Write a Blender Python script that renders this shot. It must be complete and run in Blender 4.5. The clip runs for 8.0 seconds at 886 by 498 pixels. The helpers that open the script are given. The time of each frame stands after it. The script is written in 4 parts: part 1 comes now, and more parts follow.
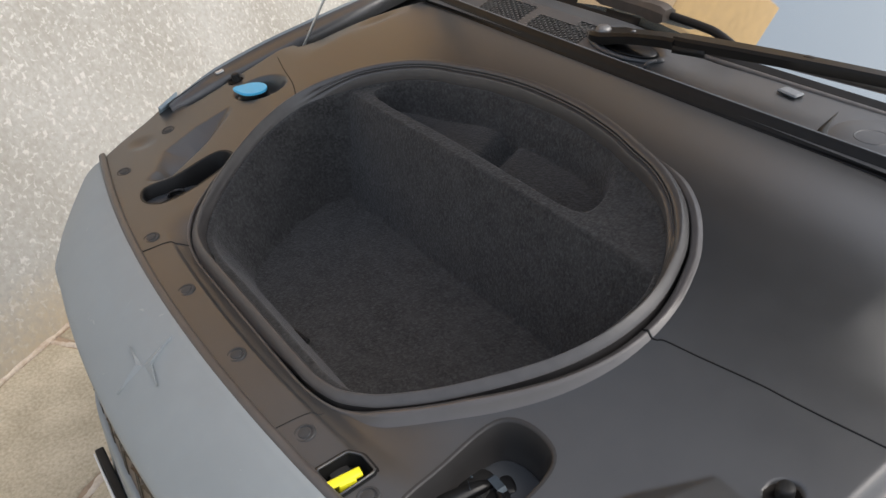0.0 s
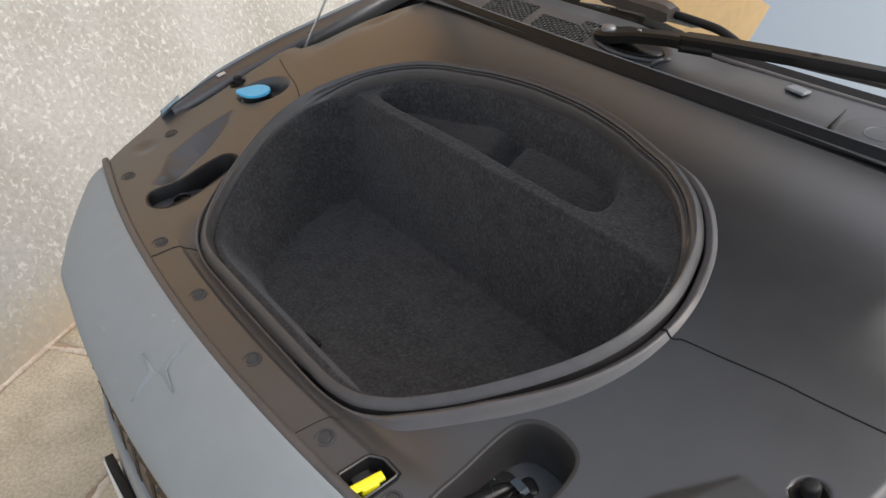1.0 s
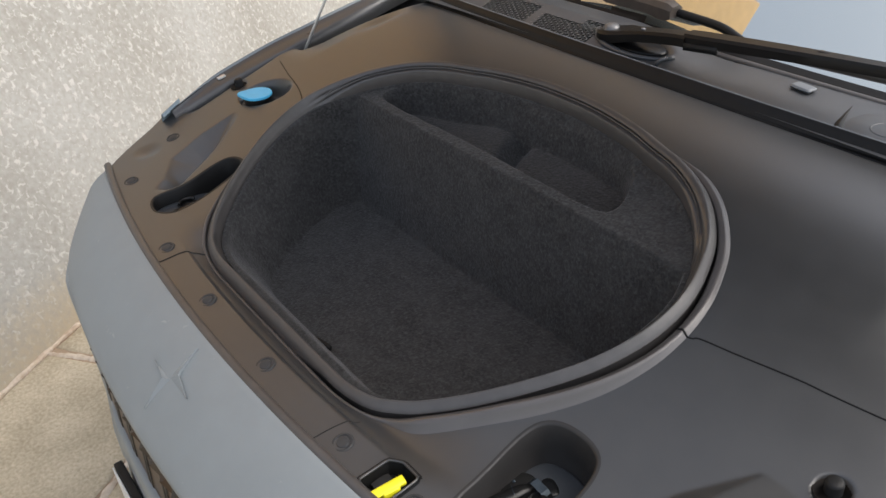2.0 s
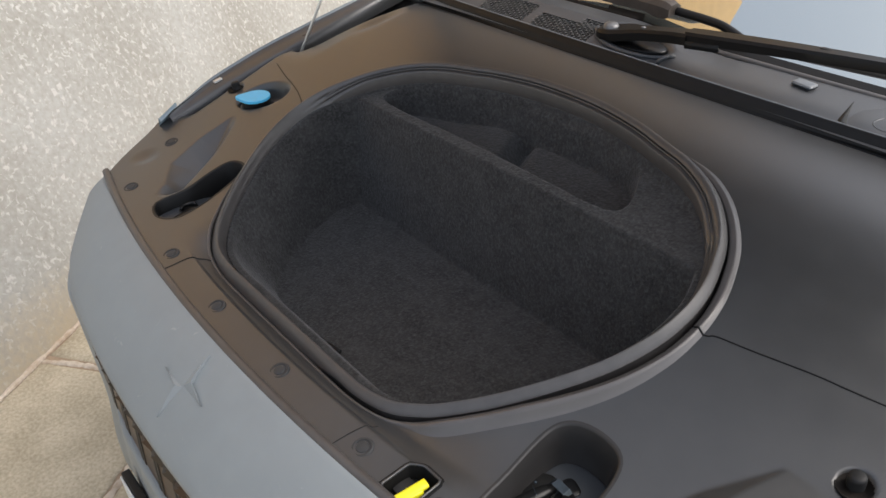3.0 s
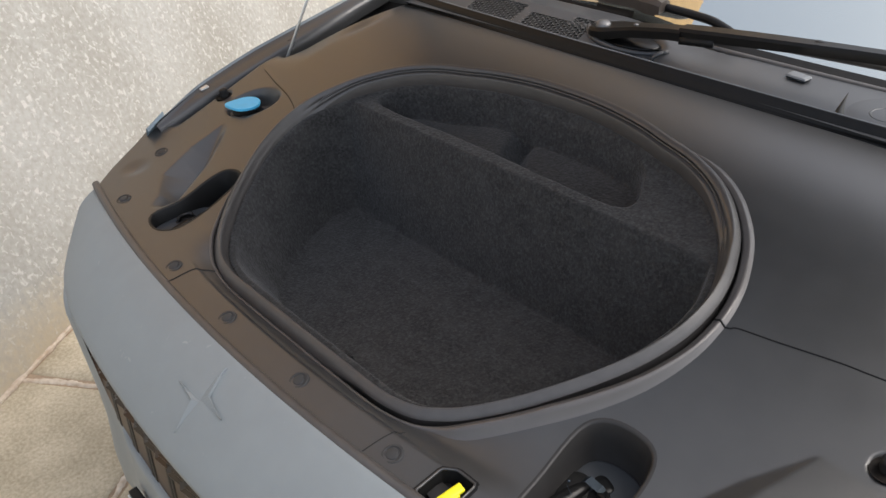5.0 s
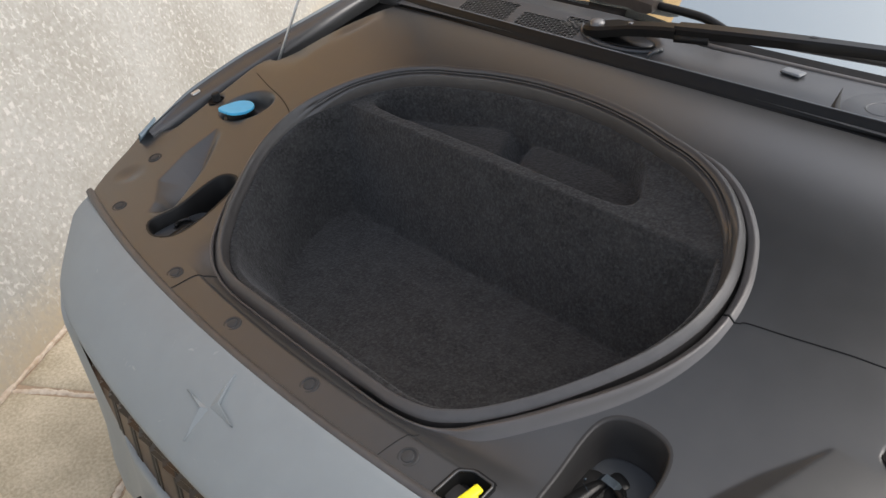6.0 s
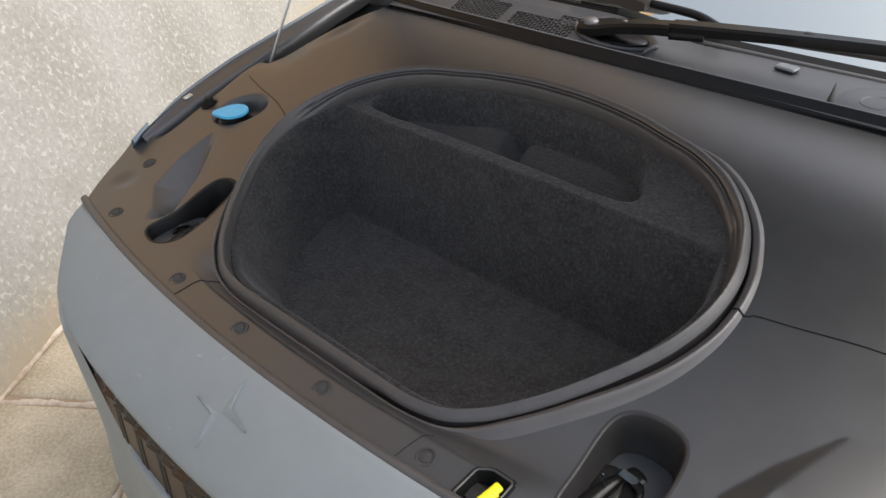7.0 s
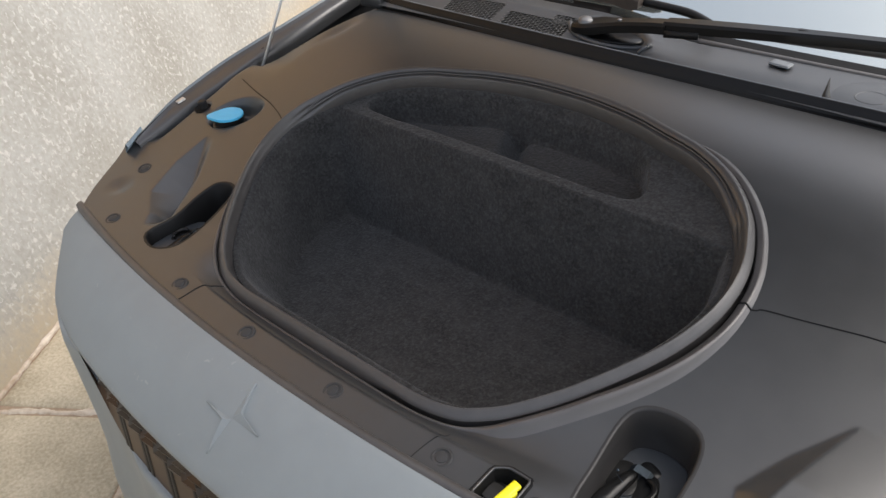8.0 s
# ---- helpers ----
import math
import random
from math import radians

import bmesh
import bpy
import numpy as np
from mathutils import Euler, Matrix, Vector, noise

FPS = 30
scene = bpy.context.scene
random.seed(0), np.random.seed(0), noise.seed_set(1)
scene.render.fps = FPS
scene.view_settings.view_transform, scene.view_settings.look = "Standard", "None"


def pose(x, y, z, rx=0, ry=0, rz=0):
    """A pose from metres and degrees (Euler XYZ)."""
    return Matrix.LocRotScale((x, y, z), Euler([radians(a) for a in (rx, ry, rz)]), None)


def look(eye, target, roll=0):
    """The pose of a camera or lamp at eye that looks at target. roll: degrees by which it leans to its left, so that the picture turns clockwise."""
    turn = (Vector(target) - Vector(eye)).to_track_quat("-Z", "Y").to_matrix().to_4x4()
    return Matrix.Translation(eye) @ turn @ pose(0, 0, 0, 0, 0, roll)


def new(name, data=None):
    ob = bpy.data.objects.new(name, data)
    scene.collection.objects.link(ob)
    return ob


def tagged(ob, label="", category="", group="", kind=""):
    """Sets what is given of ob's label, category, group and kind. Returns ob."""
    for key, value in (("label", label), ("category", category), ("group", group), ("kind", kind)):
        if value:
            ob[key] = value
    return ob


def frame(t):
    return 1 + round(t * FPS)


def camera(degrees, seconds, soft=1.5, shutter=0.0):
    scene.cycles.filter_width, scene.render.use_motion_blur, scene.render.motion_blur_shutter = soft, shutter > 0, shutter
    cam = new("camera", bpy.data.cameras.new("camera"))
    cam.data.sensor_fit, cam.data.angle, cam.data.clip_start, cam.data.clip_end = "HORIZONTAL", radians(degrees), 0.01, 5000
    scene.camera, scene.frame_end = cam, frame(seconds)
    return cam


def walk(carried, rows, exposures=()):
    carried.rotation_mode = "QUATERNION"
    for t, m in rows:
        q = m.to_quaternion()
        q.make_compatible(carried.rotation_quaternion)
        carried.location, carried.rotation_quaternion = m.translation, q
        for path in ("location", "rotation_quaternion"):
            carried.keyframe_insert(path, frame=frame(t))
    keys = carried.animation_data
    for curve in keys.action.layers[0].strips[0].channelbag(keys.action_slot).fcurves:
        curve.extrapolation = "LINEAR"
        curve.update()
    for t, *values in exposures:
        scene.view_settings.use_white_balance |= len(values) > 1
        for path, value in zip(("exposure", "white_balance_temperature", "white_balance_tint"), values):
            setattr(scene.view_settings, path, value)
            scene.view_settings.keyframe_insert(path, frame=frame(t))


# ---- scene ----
cam = camera(57.0, 8.0)
PATH = [
    (0, (0.876, -0.204, 1.451), (-0.516, 0.708, 0.342), -3.7),
    (0.5, (0.866, -0.215, 1.452), (-0.519, 0.706, 0.342), -3.7),
    (1, (0.855, -0.227, 1.455), (-0.521, 0.705, 0.342), -3.9),
    (1.5, (0.846, -0.236, 1.457), (-0.523, 0.703, 0.342), -4.1),
    (3, (0.81, -0.274, 1.467), (-0.52, 0.708, 0.341), -4.4),
    (3.5, (0.799, -0.285, 1.468), (-0.518, 0.713, 0.341), -4.5),
    (4, (0.788, -0.296, 1.469), (-0.516, 0.718, 0.341), -4.6),
    (4.5, (0.777, -0.308, 1.47), (-0.512, 0.724, 0.341), -4.6),
    (6, (0.74, -0.345, 1.476), (-0.496, 0.743, 0.341), -4.8),
    (6.5, (0.729, -0.357, 1.477), (-0.491, 0.749, 0.341), -4.8),
    (7, (0.714, -0.373, 1.48), (-0.483, 0.754, 0.341), -4.9),
    (7.5, (0.701, -0.386, 1.485), (-0.475, 0.758, 0.341), -4.9),
    (8, (0.689, -0.399, 1.485), (-0.469, 0.763, 0.342), -4.9),
]
walk(cam, [(t, look(eye, target, roll)) for t, eye, target, roll in PATH])

# ---- light ----
scene.view_settings.exposure = 0.08
world = bpy.data.worlds.new("sky")
scene.world = world
world.use_nodes = True
_nt = world.node_tree
_bg = _nt.nodes["Background"]
_sky = _nt.nodes.new("ShaderNodeTexSky")
_sky.sky_type, _sky.sun_disc = "NISHITA", False
_sky.sun_elevation, _sky.sun_rotation = radians(52), radians(36)
_sky.air_density, _sky.dust_density, _sky.ozone_density = 1.0, 4.0, 0.6
_sat = _nt.nodes.new("ShaderNodeHueSaturation")  # thin white cloud over the blue
_sat.inputs["Saturation"].default_value = 0.54
_nt.links.new(_sky.outputs[0], _sat.inputs["Color"])
_nt.links.new(_sat.outputs[0], _bg.inputs[0])
_bg.inputs[1].default_value = 0.295
sun = new("sun", bpy.data.lights.new("sun", "SUN"))
sun.data.energy, sun.data.angle, sun.data.color = 0.34, radians(35), (1.0, 0.98, 0.94)
sun.matrix_basis = look((0.362, 0.498, 0.788), (0, 0, 0))


# ---- materials ----
def shader(name, base, rough=0.5, metal=0.0, var=0.15, scale=40.0, big=2.5, bump=0.0, bump_scale=300.0, tint=None, spec=0.5, flecks=None, fibre=0.0, soft=0.06, stain=None):
    """A surface with colour variation at two scales and fine relief. flecks: (colour, scale, cut); stain: (colour, height) of an ochre soil stain with a ragged edge."""
    m = bpy.data.materials.new(name)
    m.use_nodes = True
    nt = m.node_tree
    b = nt.nodes["Principled BSDF"]
    co = nt.nodes.new("ShaderNodeTexCoord")
    n1, n2 = nt.nodes.new("ShaderNodeTexNoise"), nt.nodes.new("ShaderNodeTexNoise")
    n1.inputs["Scale"].default_value, n1.inputs["Detail"].default_value = scale, 6
    n2.inputs["Scale"].default_value, n2.inputs["Detail"].default_value = big, 4
    for n in (n1, n2):
        nt.links.new(co.outputs["Object"], n.inputs["Vector"])
    add = nt.nodes.new("ShaderNodeMath")
    add.operation = "ADD"
    nt.links.new(n1.outputs[0], add.inputs[0])
    nt.links.new(n2.outputs[0], add.inputs[1])
    ramp = nt.nodes.new("ShaderNodeValToRGB")
    lo = tuple(c * (1 - var) for c in base)
    hi = tint or tuple(min(1, c * (1 + var)) for c in base)
    ramp.color_ramp.elements[0].position, ramp.color_ramp.elements[1].position = 0.35, 0.65
    ramp.color_ramp.elements[0].color, ramp.color_ramp.elements[1].color = (*lo, 1), (*hi, 1)
    half = nt.nodes.new("ShaderNodeMath")
    half.operation, half.inputs[1].default_value = "MULTIPLY", 0.5
    nt.links.new(add.outputs[0], half.inputs[0])
    nt.links.new(half.outputs[0], ramp.inputs[0])
    colour = ramp.outputs[0]
    if flecks:
        fc, fs, cut = flecks
        v = nt.nodes.new("ShaderNodeTexNoise")
        v.inputs["Scale"].default_value, v.inputs["Detail"].default_value = fs, 3
        v.inputs["Distortion"].default_value = 0.6
        nt.links.new(co.outputs["Object"], v.inputs["Vector"])
        r = nt.nodes.new("ShaderNodeValToRGB")
        r.color_ramp.elements[0].position, r.color_ramp.elements[1].position = cut, cut + soft
        nt.links.new(v.outputs[0], r.inputs[0])
        mix = nt.nodes.new("ShaderNodeMixRGB")
        mix.inputs[2].default_value = (*fc, 1)
        nt.links.new(r.outputs[0], mix.inputs[0])
        nt.links.new(colour, mix.inputs[1])
        colour = mix.outputs[0]
    if stain:
        xyz, ragged, level, soil = nt.nodes.new("ShaderNodeSeparateXYZ"), nt.nodes.new("ShaderNodeMath"), nt.nodes.new("ShaderNodeMapRange"), nt.nodes.new("ShaderNodeMixRGB")
        nt.links.new(co.outputs["Object"], xyz.inputs[0])
        ragged.operation, ragged.inputs[1].default_value = "MULTIPLY_ADD", -0.45
        nt.links.new(half.outputs[0], ragged.inputs[0])
        nt.links.new(xyz.outputs["Z"], ragged.inputs[2])
        level.inputs["From Min"].default_value, level.inputs["From Max"].default_value = stain[1] - 0.22, stain[1] - 0.40
        level.inputs["To Max"].default_value = 0.85
        nt.links.new(ragged.outputs[0], level.inputs["Value"])
        soil.inputs[2].default_value = (*stain[0], 1)
        nt.links.new(level.outputs[0], soil.inputs[0])
        nt.links.new(colour, soil.inputs[1])
        colour = soil.outputs[0]
    nt.links.new(colour, b.inputs["Base Color"])
    b.inputs["Metallic"].default_value = metal
    b.inputs["Specular IOR Level"].default_value = spec
    rr = nt.nodes.new("ShaderNodeMapRange")
    rr.inputs["To Min"].default_value, rr.inputs["To Max"].default_value = rough * 0.9, min(1, rough * 1.1)
    nt.links.new(n1.outputs[0], rr.inputs["Value"])
    nt.links.new(rr.outputs[0], b.inputs["Roughness"])
    if fibre:
        b.inputs["Sheen Weight"].default_value, b.inputs["Sheen Roughness"].default_value = fibre, 0.5
    if bump:
        n3 = nt.nodes.new("ShaderNodeTexNoise")
        n3.inputs["Scale"].default_value, n3.inputs["Detail"].default_value = bump_scale, 3
        nt.links.new(co.outputs["Object"], n3.inputs["Vector"])
        bp = nt.nodes.new("ShaderNodeBump")
        bp.inputs["Strength"].default_value, bp.inputs["Distance"].default_value = bump, 0.002
        nt.links.new(n3.outputs[0], bp.inputs["Height"])
        nt.links.new(bp.outputs[0], b.inputs["Normal"])
    return m


PLASTIC = shader("grained_plastic", (0.0350, 0.0355, 0.0360), rough=0.35, var=0.12, scale=30, bump=0.06, bump_scale=900, spec=1.0)
PLASTIC_DARK = shader("dark_plastic", (0.011, 0.011, 0.011), rough=0.48, var=0.2, spec=0.25, bump=0.1, bump_scale=700)
STOP_SHADE = shader("stop_shade_brown", (0.020, 0.0165, 0.014), rough=0.6, var=0.25, spec=0.2)
WELL = shader("black_moulding", (0.008, 0.008, 0.008), rough=0.35, var=0.2, spec=0.35)
MATT = shader("matt_plastic", (0.030, 0.029, 0.028), rough=0.65, var=0.15, spec=0.25, bump=0.05, bump_scale=800)
# the cover's plastic again, base raised to carry the lip's sky reflection
LIP_LIT = shader("lit_lip_plastic", (0.084, 0.076, 0.071), rough=0.34, var=0.12, scale=30, bump=0.05, bump_scale=900, spec=0.8)
RUBBER = shader("rubber", (0.058, 0.053, 0.050), rough=0.42, var=0.2, scale=60, bump=0.06, bump_scale=500, spec=0.85)
CARPET = shader("carpet", (0.0375, 0.0368, 0.0360), rough=0.95, var=0.34, scale=260, big=30, bump=0.75, bump_scale=260, spec=0.1, flecks=((0.073, 0.072, 0.0715), 190, 0.44), soft=0.34, fibre=0.16)
PAINT = shader("satin_grey_paint", (0.240, 0.265, 0.272), rough=0.46, var=0.05, scale=25, big=4, bump=0.01, bump_scale=600, flecks=((0.31, 0.325, 0.33), 55, 0.70))
METAL = shader("steel", (0.75, 0.75, 0.73), rough=0.35, metal=0.7, var=0.1, scale=80)
DULL_METAL = shader("zinc_steel", (0.085, 0.105, 0.125), rough=0.45, metal=1.0, var=0.25, scale=120)
CAP_BLUE = shader("blue_plastic", (0.10, 0.56, 0.88), rough=0.4, var=0.06, scale=60, bump=0.03)
YELLOW = shader("yellow_plastic", (0.86, 0.78, 0.02), rough=0.4, var=0.05, scale=60, bump=0.03)
SLAT = shader("brown_grille_plastic", (0.050, 0.026, 0.013), rough=0.32, var=0.15, scale=40, spec=0.22)
STRIP = shader("glossy_rubber", (0.010, 0.0098, 0.0096), rough=0.36, var=0.2, scale=60, bump=0.04, bump_scale=500, spec=0.22)
WHITE_PLATE = shader("white_plate", (0.75, 0.75, 0.73), rough=0.4, var=0.05)
STONE_WALL = shader("pale_stone", (0.338, 0.326, 0.288), rough=0.85, var=0.14, scale=60, big=2.2, bump=0.9, bump_scale=75, flecks=((0.50, 0.490, 0.460), 58, 0.55), soft=0.13, tint=(0.400, 0.400, 0.376), stain=((0.42, 0.345, 0.235), 0.17))
FLAG = shader("sandstone_flag", (0.44, 0.37, 0.25), rough=0.8, var=0.22, scale=110, big=6.0, bump=0.9, bump_scale=120, tint=(0.60, 0.52, 0.385), flecks=((0.36, 0.30, 0.21), 130, 0.60), soft=0.12)
POINTING = shader("pale_pointing", (0.58, 0.44, 0.31), rough=0.9, var=0.3, scale=45, big=6, bump=0.7, bump_scale=160, tint=(0.74, 0.66, 0.55))
MORTAR = shader("mortar", (0.34, 0.25, 0.17), rough=0.9, var=0.2, scale=60, bump=0.6, bump_scale=150)
TAN = shader("tan_plaster", (0.78, 0.49, 0.20), rough=0.8, var=0.12, scale=8, big=0.8, bump=0.4, bump_scale=40)
TRAY = shader("grey_cowl_plastic", (0.048, 0.051, 0.055), rough=0.42, var=0.18, scale=30, bump=0.06, bump_scale=900, spec=0.65)
# browns of the added walls, picked for what the plastic mirrors
REFLECT_BROWN = shader("reflected_brown", (0.52, 0.345, 0.165), rough=0.7, var=0.15, scale=9, big=1.5)
REFLECT_DULL = shader("reflected_dull_brown", (0.47, 0.30, 0.155), rough=0.7, var=0.15, scale=9, big=1.5)
REFLECT_DARK = shader("reflected_dark_brown", (0.23, 0.165, 0.10), rough=0.7, var=0.15, scale=9, big=1.5)


# ---- helpers for meshes ----
def part(name, bm, material, parent, label="", smooth=True):
    me = bpy.data.meshes.new(name)
    bm.normal_update()
    bm.to_mesh(me)
    bm.free()
    me.materials.append(material)
    if smooth:
        for p in me.polygons:
            p.use_smooth = True
    ob = new(name, me)
    if parent is not None:
        ob.parent = parent
    if label:
        tagged(ob, label)
    return ob


def sharp(ob, degrees=35):
    """Keep edges steeper than that angle hard."""
    bm = bmesh.new()
    bm.from_mesh(ob.data)
    for e in bm.edges:
        if len(e.link_faces) == 2 and e.calc_face_angle(0) > radians(degrees):
            e.smooth = False
    bm.to_mesh(ob.data)
    bm.free()
    return ob


def grid_mesh(bm, P, keep=None, flip=False):
    """Quads over an array of points P[i, j]; keep[i, j] says which cells stay."""
    ni, nj = P.shape[:2]
    used = np.zeros((ni, nj), bool)
    cells = [(i, j) for i in range(ni - 1) for j in range(nj - 1) if keep is None or keep[i, j]]
    for i, j in cells:
        used[i:i + 2, j:j + 2] = True
    vs = {}
    for i, j in zip(*np.nonzero(used)):
        vs[i, j] = bm.verts.new(P[i, j])
    for i, j in cells:
        q = [vs[i, j], vs[i + 1, j], vs[i + 1, j + 1], vs[i, j + 1]]
        bm.faces.new(q[::-1] if flip else q)
    return bm


def loft(bm, rings, closed_ring=True, closed_path=False, caps=False):
    """Skin between rings of points that all have the same length."""
    rows = [[bm.verts.new(p) for p in r] for r in rings]
    n = len(rows[0])
    m = len(rows)
    for a in range(m if closed_path else m - 1):
        r0, r1 = rows[a], rows[(a + 1) % m]
        for b in range(n if closed_ring else n - 1):
            bm.faces.new((r0[b], r0[(b + 1) % n], r1[(b + 1) % n], r1[b]))
    if caps:
        bm.faces.new(rows[0][::-1])
        bm.faces.new(rows[-1])
    bmesh.ops.recalc_face_normals(bm, faces=bm.faces[:])
    return bm


def tube(bm, pts, r, n=10, closed=False, caps=True):
    """A round bar along points; r may be a list."""
    pts = [Vector(p) for p in pts]
    rings = []
    for i, p in enumerate(pts):
        a = pts[i - 1] if (i or closed) else p
        b = pts[(i + 1) % len(pts)] if (i < len(pts) - 1 or closed) else p
        q = (b - a).to_track_quat("Z", "Y")
        rr = r[i] if isinstance(r, (list, tuple)) else r
        rings.append([p + q @ Vector((rr * math.cos(2 * math.pi * k / n), rr * math.sin(2 * math.pi * k / n), 0)) for k in range(n)])
    return loft(bm, rings, True, closed, caps and not closed)


def turned(bm, profile, centre, axis=(0, 0, 1), n=32, sx=1.0, sy=1.0):
    """A turned body: profile of (radius, height) about an axis through centre."""
    q = Vector(axis).to_track_quat("Z", "Y")
    c = Vector(centre)
    rings = [[c + q @ Vector((sx * r * math.cos(2 * math.pi * k / n), sy * r * math.sin(2 * math.pi * k / n), h)) for k in range(n)] for r, h in profile]
    return loft(bm, rings, True, False, True)


def box(bm, size, m=None, bevel=0.0, seg=2):
    made = bmesh.ops.create_cube(bm, size=1.0, matrix=(m or Matrix()) @ Matrix.Diagonal((*size, 1)))
    if bevel:
        es = {e for v in made["verts"] for e in v.link_edges}
        bmesh.ops.bevel(bm, geom=list(es), offset=bevel, segments=seg, profile=0.7, affect="EDGES")
    return bm


def spline(points, n, closed=False):
    """A smooth curve through points (Catmull-Rom), n samples a span."""
    p = [np.array(q, float) for q in points]
    m = len(p)
    out = []
    for i in range(m if closed else m - 1):
        a, b, c, d = (p[(i + k) % m] if closed else p[min(max(i + k, 0), m - 1)] for k in (-1, 0, 1, 2))
        for s in np.arange(n) / n:
            out.append(0.5 * (2 * b + (c - a) * s + (2 * a - 5 * b + 4 * c - d) * s * s + (3 * b - a - 3 * c + d) * s ** 3))
    if not closed:
        out.append(p[-1])
    return np.array(out)


def smax(a, b, r):
    h = np.clip(0.5 + 0.5 * (a - b) / r, 0, 1)
    return b + (a - b) * h + r * h * (1 - h)


def smin(a, b, r):
    return -smax(-a, -b, r)


def step(d, lo, hi):
    s = np.clip((d - lo) / (hi - lo), 0, 1)
    return s * s * (3 - 2 * s)


def sdf(X, Y, poly):
    """Signed distance from points to a closed outline (inside is negative)."""
    best = np.full(X.shape, 1e9)
    inside = np.zeros(X.shape, bool)
    n = len(poly)
    for i in range(n):
        (ax, ay), (bx, by) = poly[i][:2], poly[(i + 1) % n][:2]
        dx, dy = bx - ax, by - ay
        s = np.clip(((X - ax) * dx + (Y - ay) * dy) / (dx * dx + dy * dy + 1e-12), 0, 1)
        best = np.minimum(best, (X - ax - s * dx) ** 2 + (Y - ay - s * dy) ** 2)
        if ay != by:
            inside ^= ((ay > Y) != (by > Y)) & (X < dx * (Y - ay) / (by - ay) + ax)
    best = np.sqrt(best)
    return np.where(inside, -best, best)


# ---- the car's lines: x across (its left is +), y towards the windscreen, front edge near y = 0 ----
def edge_y(x):
    """Front edge of the bay cover along the nose panel."""
    return -0.033 + 0.175 * np.asarray(x) ** 2


def front_y(x):
    """Front edge of the bay cover in plan, with its turn back beside the headlamps."""
    ax = np.abs(x)
    turn = np.interp(ax, [0.585, 0.600, 0.616, 0.636, 0.655, 0.674, 0.692, 0.71], [0.0269, 0.034, 0.051, 0.076, 0.106, 0.141, 0.170, 0.190])
    return np.where(ax < 0.585, edge_y(ax), turn)


HALF = [(0.0, 0.0585), (0.06, 0.0585), (0.12, 0.0585), (0.175, 0.0595), (0.22, 0.068), (0.252, 0.0845), (0.279, 0.106), (0.3175, 0.148), (0.3555, 0.2015), (0.384, 0.252), (0.4005, 0.301),
        (0.4050, 0.342), (0.4015, 0.379), (0.389, 0.418), (0.363, 0.466), (0.316, 0.515), (0.258, 0.548), (0.198, 0.566), (0.145, 0.581), (0.07, 0.593), (0.0, 0.596)]
MOUTH = spline(HALF + [(-x, y) for x, y in HALF[-2:0:-1]], 5, True)
PIT = spline([(0.402, 0.035), (0.391, 0.100), (0.387, 0.158), (0.400, 0.182), (0.43, 0.190), (0.460, 0.183), (0.473, 0.155), (0.477, 0.10), (0.478, 0.05), (0.445, 0.024)], 4, True)
PIT_FAR = spline([(-0.417, 0.052), (-0.410, 0.10), (-0.418, 0.155), (-0.413, 0.188), (-0.386, 0.198), (-0.366, 0.184), (-0.352, 0.14), (-0.344, 0.09), (-0.348, 0.055), (-0.378, 0.037)], 4, True)
WEDGES = (([(-0.549, 0.268), (-0.546, 0.195), (-0.518, 0.121), (-0.462, 0.084), (-0.444, 0.058)], [(-0.549, 0.268), (-0.480, 0.176), (-0.434, 0.095), (-0.444, 0.058)]),
          ([(0.585, 0.274), (0.567, 0.207), (0.553, 0.153), (0.538, 0.094)], [(0.585, 0.274), (0.543, 0.207), (0.517, 0.151), (0.538, 0.094)]))
BOX = [(0.309, -0.008), (0.309, 0.030), (0.322, 0.041), (0.350, 0.041), (0.352, -0.008)]


def flange_x(y):
    """Inner edge of the wings' flange."""
    return np.interp(y, [0.17, 0.21, 0.48, 0.70, 0.95], [0.655, 0.662, 0.675, 0.678, 0.676])


def polyline(X, Y, pts):
    best = np.full(X.shape, 1e9)
    for (ax, ay), (bx, by) in zip(pts[:-1], pts[1:]):
        dx, dy = bx - ax, by - ay
        s = np.clip(((X - ax) * dx + (Y - ay) * dy) / (dx * dx + dy * dy), 0, 1)
        best = np.minimum(best, np.hypot(X - ax - s * dx, Y - ay - s * dy))
    return best


def base_z(x, y):
    v = np.clip(y, -0.05, 0.72)
    return 0.800 + 0.0445 * v + 0.699 * v * v - 0.675 * v ** 3 - 0.03 * x * x


def crest_z(y):
    """Height of the seal's crest."""
    return 0.779 + 0.361 * y - 0.125 * y * y


